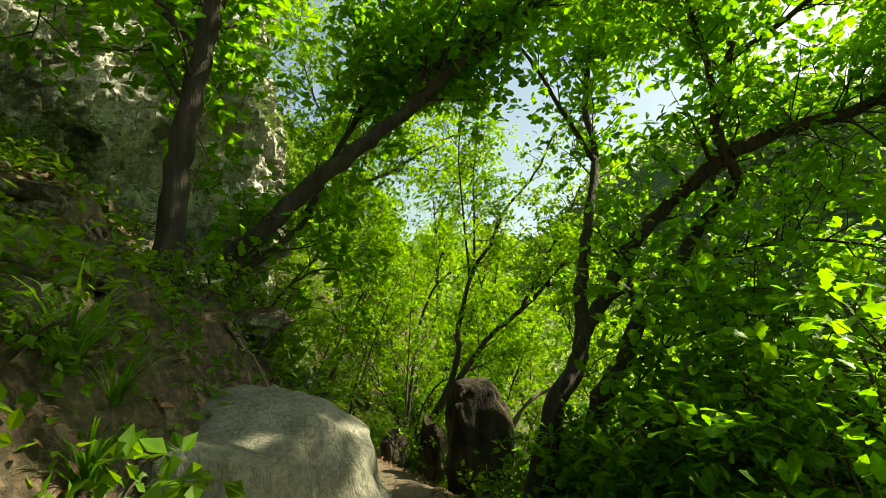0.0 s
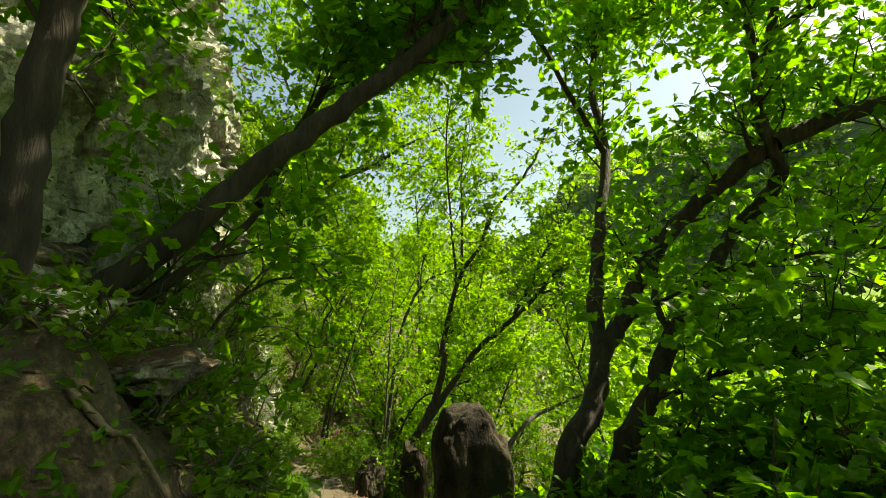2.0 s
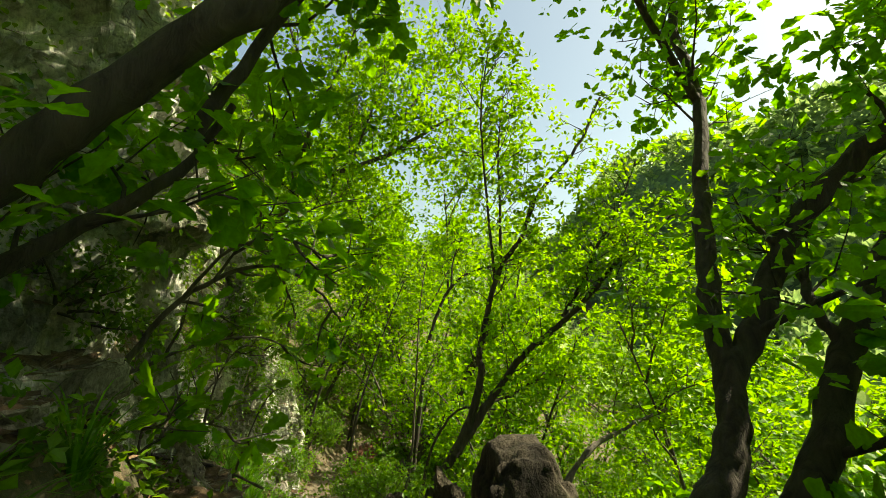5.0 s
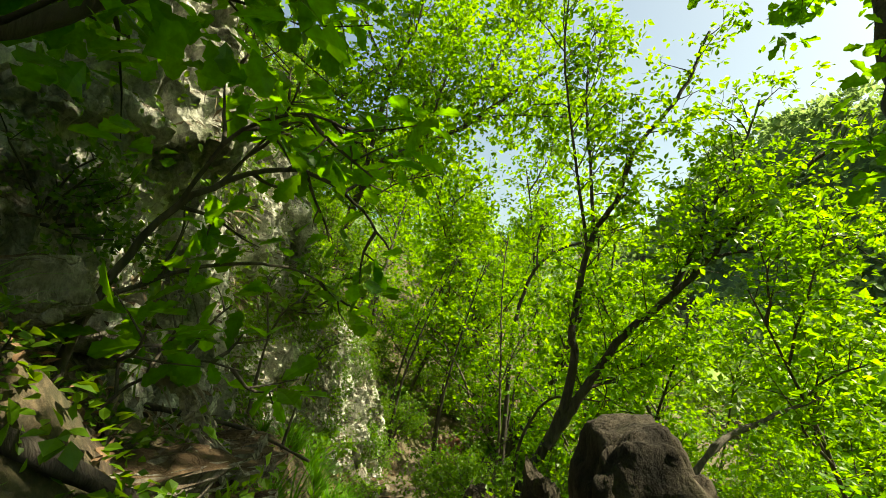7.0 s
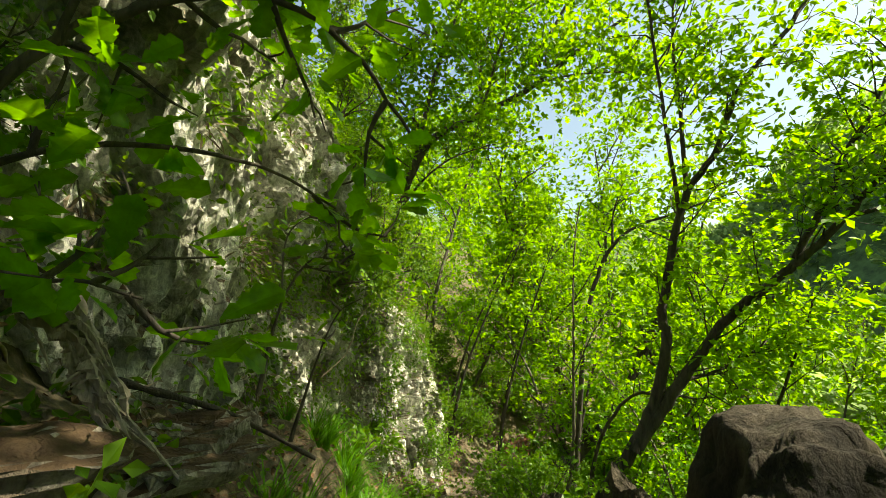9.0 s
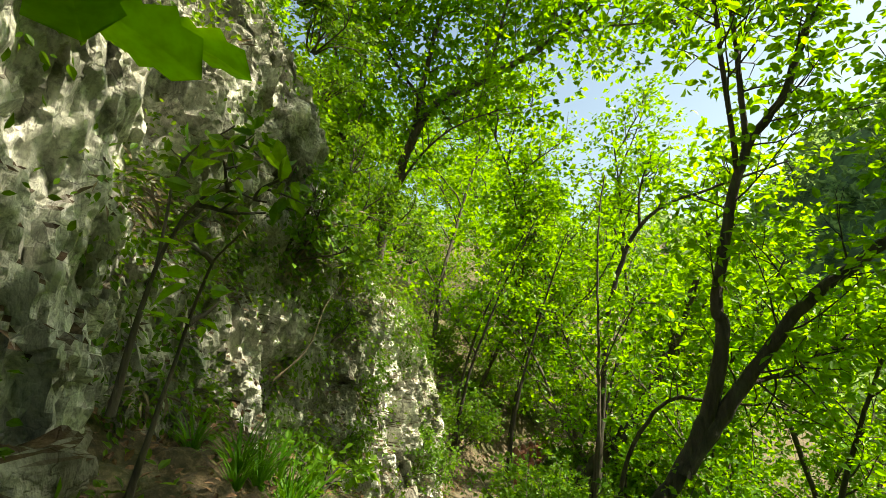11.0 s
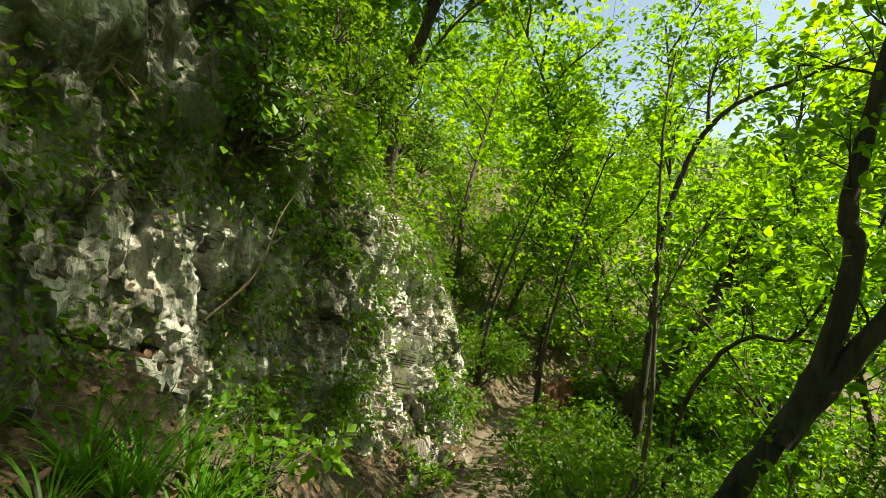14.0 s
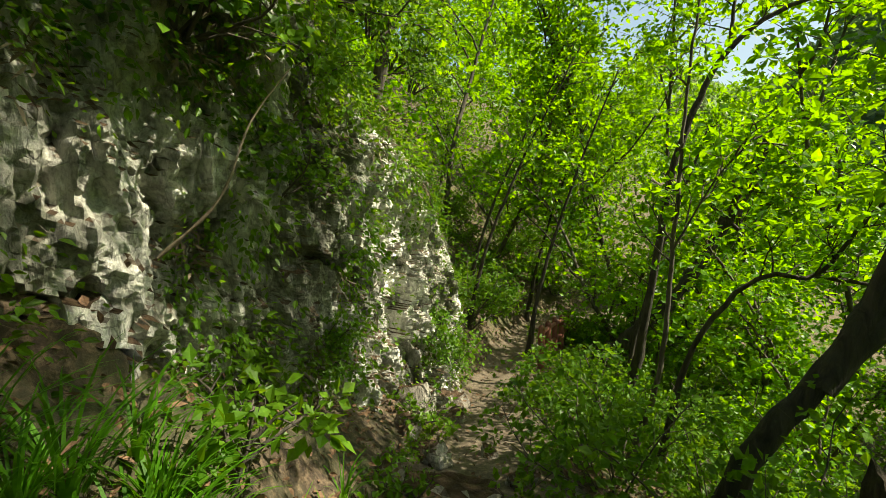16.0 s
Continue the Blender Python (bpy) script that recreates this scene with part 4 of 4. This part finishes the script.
bough_tree("oak_sapling", [
    ([(-2.15, 5.15, 0.9), (-2.0, 5.2, 1.5), (-1.75, 5.35, 2.0), (-1.4, 5.6, 2.25), (-1.1, 5.75, 2.15), (-0.95, 6.05, 1.9)], 0.025, 0.006, 1.0),
    ([(-1.75, 5.35, 2.0), (-1.45, 5.3, 2.3), (-1.1, 5.25, 2.35), (-0.8, 5.2, 2.2)], 0.012, 0.005, 1.0),
    ([(-1.95, 5.25, 1.6), (-1.7, 5.5, 1.75), (-1.5, 5.9, 1.8), (-1.35, 6.2, 1.7)], 0.012, 0.005, 0.35),
    ([(-1.6, 5.45, 2.15), (-1.5, 5.7, 2.5), (-1.45, 6.0, 2.7)], 0.010, 0.004, 0.8),
], "oak sapling with big lobed leaves hanging over the path", 101, twigs=6, per=5)
bough_tree("oak_seedling", [
    ([(-1.95, 5.1, 0.95), (-1.8, 5.2, 1.2), (-1.6, 5.35, 1.32), (-1.42, 5.45, 1.28)], 0.010, 0.004, 0.9),
    ([(-1.8, 5.2, 1.2), (-1.75, 5.15, 1.35), (-1.7, 5.2, 1.42)], 0.008, 0.004, 0.4),
], "small oak seedling with pale lobed leaves on the bank", 102, twigs=5, per=5)
bough_tree("hazel_sapling", [
    ([(-2.5, 7.2, 0.8), (-2.4, 7.25, 1.4), (-2.2, 7.3, 1.7), (-1.95, 7.35, 1.65)], 0.012, 0.004, 0.8),
    ([(-2.4, 7.25, 1.4), (-2.5, 7.4, 1.9), (-2.3, 7.5, 2.1)], 0.008, 0.004, 0.35),
], "thin sapling with rounded green leaves against the rock", 103, SHRUB_LEAF, 0.09, 0.3, 7, 6, OVATE, 0.06)
bough_tree("bank_seedling", [
    ([(-2.05, 6.95, 0.6), (-1.9, 6.95, 1.05), (-1.75, 6.9, 1.3), (-1.55, 6.8, 1.38)], 0.008, 0.003, 0.5)], "small seedling with long bright green leaves on the bank", 109, WOOD_LEAF, 0.085, 0.16, 5, 4, OVATE, 0.04, 1)
for k, (x, y, z, tall, seed) in enumerate([(2.9, 2.9, -1.2, 3.2, 104), (3.1, 4.5, -1.4, 3.3, 105), (2.5, 4.3, -1.0, 2.6, 106), (3.9, 6.3, -1.9, 3.6, 107), (3.9, 3.4, -1.9, 3.8, 108), (2.3, 4.9, 0, 2.5, 109), (3.0, 5.3, 0, 3.0, 110), (2.6, 3.7, 0, 2.3, 111), (3.4, 4.6, 0, 3.0, 112), (2.2, 6.1, 0, 2.1, 113), (2.7, 7.7, 0, 2.4, 114), (3.3, 8.4, 0, 2.8, 115)]):
    z = land_at(x, y)
    bough_tree("slope_sapling", [
        ([(x, y, z - 0.2), (x - 0.05, y + 0.1, z + tall * 0.4), (x - 0.2, y + 0.1, z + tall * 0.75), (x - 0.3, y + 0.2, z + tall)], 0.03, 0.008, 0.8),
        ([(x - 0.05, y, z + tall * 0.45), (x - 0.6, y - 0.1, z + tall * 0.52), (x - 1.0, y - 0.3, z + tall * 0.5)], 0.012, 0.005, 0.9),
        ([(x - 0.1, y, z + tall * 0.6), (x - 0.7, y + 0.3, z + tall * 0.68), (x - 1.1, y + 0.4, z + tall * 0.66)], 0.012, 0.005, 0.9),
        ([(x - 0.1, y, z + tall * 0.7), (x + 0.4, y - 0.4, z + tall * 0.78), (x + 0.9, y - 0.7, z + tall * 0.75)], 0.012, 0.005, 0.9),
        ([(x - 0.1, y, z + tall * 0.8), (x - 0.5, y - 0.5, z + tall * 0.88), (x - 0.8, y - 0.8, z + tall * 0.86)], 0.012, 0.005, 0.9),
    ], "sapling with flat layered sprays of dark green leaves", seed, OAK_LEAF, 0.12, 0.5, 10, 10, WAVY, 0.10, 3, 7, 0.3)


# ---- thin trees below the path ----
tree_from("thin_tree", [
    ([(-1.30, 12.8, -1.9), (-1.02, 12.8, -0.92), (-0.95, 12.8, -0.15), (-0.92, 12.8, 0.6), (-0.88, 12.8, 1.5), (-0.83, 12.8, 2.5), (-0.7, 12.9, 3.4)], 0.035, 0.01, 0.6),
    ([(-0.93, 12.8, 0.5), (-0.6, 12.7, 1.2), (-0.3, 12.6, 1.6)], 0.012, 0.005, 0.7)], "thin sapling stem with light leaves beside the path", WOOD_LEAF, THIN_BARK, 0.6, 14, 14, OVATE, 0.085, 16, 0.4, 0.14)
tree_from("bent_tree", [
    ([(-0.9, 13.6, -2.2), (-0.6, 13.5, -0.6), (-0.03, 13.5, 0.19), (0.47, 13.5, 0.25), (0.81, 13.5, 0.75), (1.14, 13.5, 1.26), (1.6, 13.5, 2.2)], 0.036, 0.012, 0.9),
    ([(0.47, 13.5, 0.25), (1.0, 13.4, 0.2), (1.6, 13.3, 0.4)], 0.025, 0.01, 0.6)], "dark bent tree with bare crooked limbs", WOOD_LEAF, BARK, 0.7, 16, 14, OVATE, 0.09, 17, 0.3, 0.18)
tree_from("bowed_tree", [
    ([(-1.3, 15.4, -2.4), (-1.0, 15.2, -0.3), (-0.8, 15.0, 1.4), (-0.5, 15.0, 2.44), (-0.17, 15.0, 3.03), (0.29, 15.0, 3.41), (0.87, 15.0, 3.59), (1.41, 15.0, 3.76), (2.2, 15.0, 4.0)], 0.065, 0.015, 0.6),
    ([(-0.17, 15.0, 3.03), (-0.1, 15.1, 3.8), (0.2, 15.2, 4.6)], 0.03, 0.01, 0.8)], "slender tree bowed out over the slope", WOOD_LEAF, BARK, 0.8, 14, 14, OVATE, 0.10, 18, 0.5, 0.2)
for k, (x, y, tall, lean) in enumerate([(-4.5, 17.0, 5.5, 2.2), (-3.2, 16.9, 5.5, 1.6), (-5.2, 19.0, 6.0, 2.6), (-1.4, 16.4, 5.0, 1.2), (0.9, 12.2, 4.5, 1.4), (-4.0, 20.8, 6.5, 2.0)]):
    z = land_at(x, y)
    tree_from("pole_tree", [([(x, y, z - 0.3), (x + lean * 0.2, y, z + tall * 0.3), (x + lean * 0.55, y + 0.1, z + tall * 0.65), (x + lean, y + 0.1, z + tall)], 0.05, 0.012, 0.6)], "leaning dark pole-like young tree", WOOD_LEAF, BARK, 0.8, 14, 14, OVATE, 0.10, 120 + k, 0.5, 0.2)


# ---- roots, fallen wood, litter ----
def root(name, pts, r0, r1, label, mat=DEADWOOD, seed=0, sides=9, knots=0.32):
    rng = np.random.default_rng(seed)
    base = np.array(pts[0])
    line = curve(np.array(pts) - base, 6)
    v, f = tube(line, taper(len(line), r0, r1) * (1 + 0.18 * np.sin(np.arange(len(line)) * 1.9)), sides, rng, knots)
    ob = new(name, mesh_of(name, v, f, mat, sides > 5))
    ob.location = base
    return tagged(ob, label, "root")


dice = np.random.default_rng(53)
for k in range(22):
    dx, dy, dz = dice.normal(0, 0.035), dice.normal(0, 0.035), dice.normal(0, 0.02)
    first = dice.uniform(0, 0.62)
    last = first + dice.uniform(0.25, 0.38)
    spine = curve([(-1.98, 5.32, 1.55), (-1.86, 5.42, 1.36), (-1.73, 5.50, 1.15), (-1.64, 5.60, 0.95), (-1.50, 5.74, 0.66)], 6)
    spine = spine[int(first * len(spine)):int(last * len(spine))][::2] + (dx, dy, dz)
    root("split_root", [tuple(p + dice.normal(0, 0.012, 3)) for p in spine], dice.uniform(0.010, 0.026), 0.002, "bleached splintered root running down the bank", seed=20 + k, sides=4, knots=0.55)
root("tree_root", [(-2.3, 5.9, 1.05), (-2.05, 6.0, 0.98), (-1.85, 6.25, 0.86), (-1.65, 6.6, 0.62)], 0.018, 0.008, "thin dark root over the leaf mould", BARK, seed=3)
root("tree_root", [(-2.1, 4.0, 1.9), (-1.75, 4.15, 1.5), (-1.45, 4.5, 1.2), (-1.3, 4.9, 0.9)], 0.06, 0.02, "dark root of the leaning tree gripping the bank", BARK, 4)
root("dead_branch", [(-3.2, 9.0, 0.75), (-3.0, 9.15, 1.0), (-2.95, 9.3, 1.35), (-2.8, 9.4, 1.6)], 0.008, 0.003, "thin bare grey branch leaning on the rock", TWIG, 5)
root("fallen_limb", [(0.9, 9.2, -0.9), (1.58, 9.5, 0.13), (2.31, 10.0, 0.42), (3.23, 10.5, 0.67)], 0.05, 0.02, "bare grey limb slanting out over the slope", THIN_BARK, 6)
root("slanting_tree", [(-2.35, 17.9, -2.8), (-1.9, 18.0, -2.3), (-1.51, 18.0, -2.01), (-0.9, 18.0, -1.4), (-0.57, 18.0, -1.03), (0.3, 18.2, 0.4), (1.2, 18.6, 2.4)], 0.22, 0.08, "thick dark trunk slanting out from the path edge", BARK, 7)


dice = np.random.default_rng(52)
for k in range(20):
    y = 1.2 + 5.4 * (k + dice.random()) / 20
    x = float(np.interp(y, WAY[:, 1], WAY[:, 0])) - dice.uniform(0.8, 2.2)
    a = dice.uniform(0.9, 2.4)
    line = [(x + q * math.cos(a) + dice.normal(0, 0.03), y + q * math.sin(a) + dice.normal(0, 0.03)) for q in (0, 0.15, 0.32, 0.48, 0.62)]
    root("bank_root", [(u, v, land_at(u, v) + 0.03 + dice.normal(0, 0.02)) for u, v in line], dice.uniform(0.012, 0.03), 0.006, "crooked bare root lying along the earth bank", TWIG if k % 3 else DEADWOOD, 60 + k)


def litter():
    """Fallen dry leaves on the bank and along the path."""
    rng = np.random.default_rng(90)
    n = 30000
    x, y = rng.uniform(-4.2, 1.5, n), rng.uniform(0, 22, n)
    d = along_way(x, y)[1]
    keep = rng.random(n) < np.where(np.abs(d) < 0.5, 0.12, 0.8)
    x, y = x[keep], y[keep]
    at = np.stack([x, y, land(x, y) + rng.uniform(0.015, 0.05, len(x))], -1)
    v, f = leaves(rng, at, rng.normal(0, 1, at.shape) * np.array([1, 1, 0.2]), 0.05, OVATE, 0.35)
    tagged(new("leaf_litter", mesh_of("leaf_litter", v, f, DRY_LEAF)), "brown fallen leaves lying on the bank and path", "leaf litter", kind="stuff")


litter()

# ---- the handrail by the path ----
RAIL = [(-2.70, 15.8), (-2.74, 16.8), (-2.75, 17.8), (-2.74, 18.8), (-2.70, 19.8)]


def handrail():
    rail = tagged(new("handrail"), "brown-red wooden post-and-rail fence beside the path", "fence")
    x0, y0 = RAIL[0]
    z0 = land_at(x0, y0)
    rail.location = (x0, y0, z0)
    rng = np.random.default_rng(95)
    tops = []
    for x, y in RAIL:
        z = land_at(x, y)
        p = np.array([x - x0, y - y0, z - z0])
        line = np.array([p + (0, 0, h) for h in (-0.2, 0.1, 0.4, 0.74, 0.80, 0.83)])
        v, f = tube(line, [0.065, 0.062, 0.06, 0.06, 0.05, 0.012], 10, rng, 0.03)
        part("post", mesh_of("post", v, f, RAIL_PAINT, True), rail)
        tops.append(p)
    for h in (0.34, 0.68):
        for a, b in zip(tops[:-1], tops[1:]):
            line = np.linspace(a + (0, 0, h), b + (0, 0, h), 6)
            v, f = tube(line, np.full(6, 0.04), 8, rng, 0.03)
            part("bar", mesh_of("bar", v, f, RAIL_PAINT, True), rail)


handrail()

# ---- stones ----
stones = [(-2.30, 10.3, 0.36, 0.26, 0.16), (-1.75, 10.1, 0.28, 0.2, 0.12), (-2.75, 10.9, 0.2, 0.16, 0.12), (-3.32, 11.8, 0.24, 0.24, 0.26), (-3.1, 11.2, 0.16, 0.14, 0.12), (-3.05, 12.3, 0.14, 0.12, 0.1), (-2.0, 10.9, 0.14, 0.1, 0.07), (-3.25, 12.9, 0.18, 0.15, 0.14), (-1.6, 11.0, 0.2, 0.15, 0.12),
          (-1.35, 5.2, 0.11, 0.10, 0.08), (-1.25, 4.8, 0.12, 0.10, 0.08), (-1.75, 6.2, 0.12, 0.10, 0.08), (-1.25, 5.9, 0.14, 0.11, 0.09), (-1.9, 7.6, 0.18, 0.15, 0.12), (-1.0, 3.9, 0.13, 0.1, 0.08), (-1.45, 6.7, 0.1, 0.08, 0.07), (-2.5, 9.6, 0.16, 0.12, 0.1), (-2.75, 10.2, 0.13, 0.12, 0.1), (-2.4, 11.4, 0.1, 0.08, 0.05), (-2.6, 12.6, 0.12, 0.1, 0.06), (-3.4, 12.6, 0.2, 0.16, 0.16)]
for k, (x, y, a, b, c) in enumerate(stones):
    rock("stone", (x, y, land_at(x, y) + c * 0.1), (a, b, c), 10 + k, BANK_ROCK, "rough brownish stone half sunk in the earth", "stone", turn=37 * k, cuts=12, crag=0.3)
dice = np.random.default_rng(51)
for k in range(26):
    y = 1.0 + 6.2 * (k + dice.random()) / 26
    x = float(np.interp(y, WAY[:, 1], WAY[:, 0])) - dice.uniform(1.15, 2.4)
    if (x + 1.1) ** 2 + (y - 2.45) ** 2 < 0.8 or (abs(x + 1.9) < 0.25 and abs(y - 3.12) < 0.3):
        continue
    a, b, c = dice.uniform(0.14, 0.30), dice.uniform(0.2, 0.42), dice.uniform(0.07, 0.15)
    rock("bank_rock", (x, y, land_at(x, y)), (a, b, c), 100 + k, BANK_ROCK, "broken grey-brown rock bedded in the earth bank", "rock", turn=dice.uniform(-35, 35), cuts=20, crag=0.42, facets=16)
slabs = [(-1.70, 2.70, 1.25, 0.45, 0.55, 0.26), (-2.15, 3.35, 1.70, 0.5, 0.4, 0.28), (-2.5, 2.2, 1.85, 0.6, 0.7, 0.30)]
for k, (x, y, z, a, b, c) in enumerate(slabs):
    rock("rock_ledge", (x, y, z), (a, b, c), 40 + k, CLIFF, "weathered grey rock ledge jutting from the bank", "rock", turn=25 * k, cuts=22, crag=0.3)
rock("pointed_rock", (-0.95, 9.55, -0.78), (0.26, 0.22, 0.40), 61, DARK_ROCK, "dark pointed rock at the edge of the path", "rock", turn=30, cuts=32, crag=0.34, facets=9)
rock("root_rock", (-0.20, 9.85, -0.85), (0.34, 0.30, 0.55), 62, DARK_ROCK, "dark rock wedged under the forked tree", "rock", turn=70, cuts=32, crag=0.34, facets=8)
for k, (x, y, r) in enumerate([(9.8, 13.3, 2.0), (7.6, 16.5, 1.3), (11.5, 10.5, 1.5), (12.8, 14.6, 1.7)]):
    rock("valley_boulder", (x, y, land_at(x, y) + 0.35 * r), (r, 0.8 * r, 0.75 * r), 70 + k, BOULDER, "big grey boulder down in the valley", "boulder", turn=50 * k, cuts=26, crag=0.22)
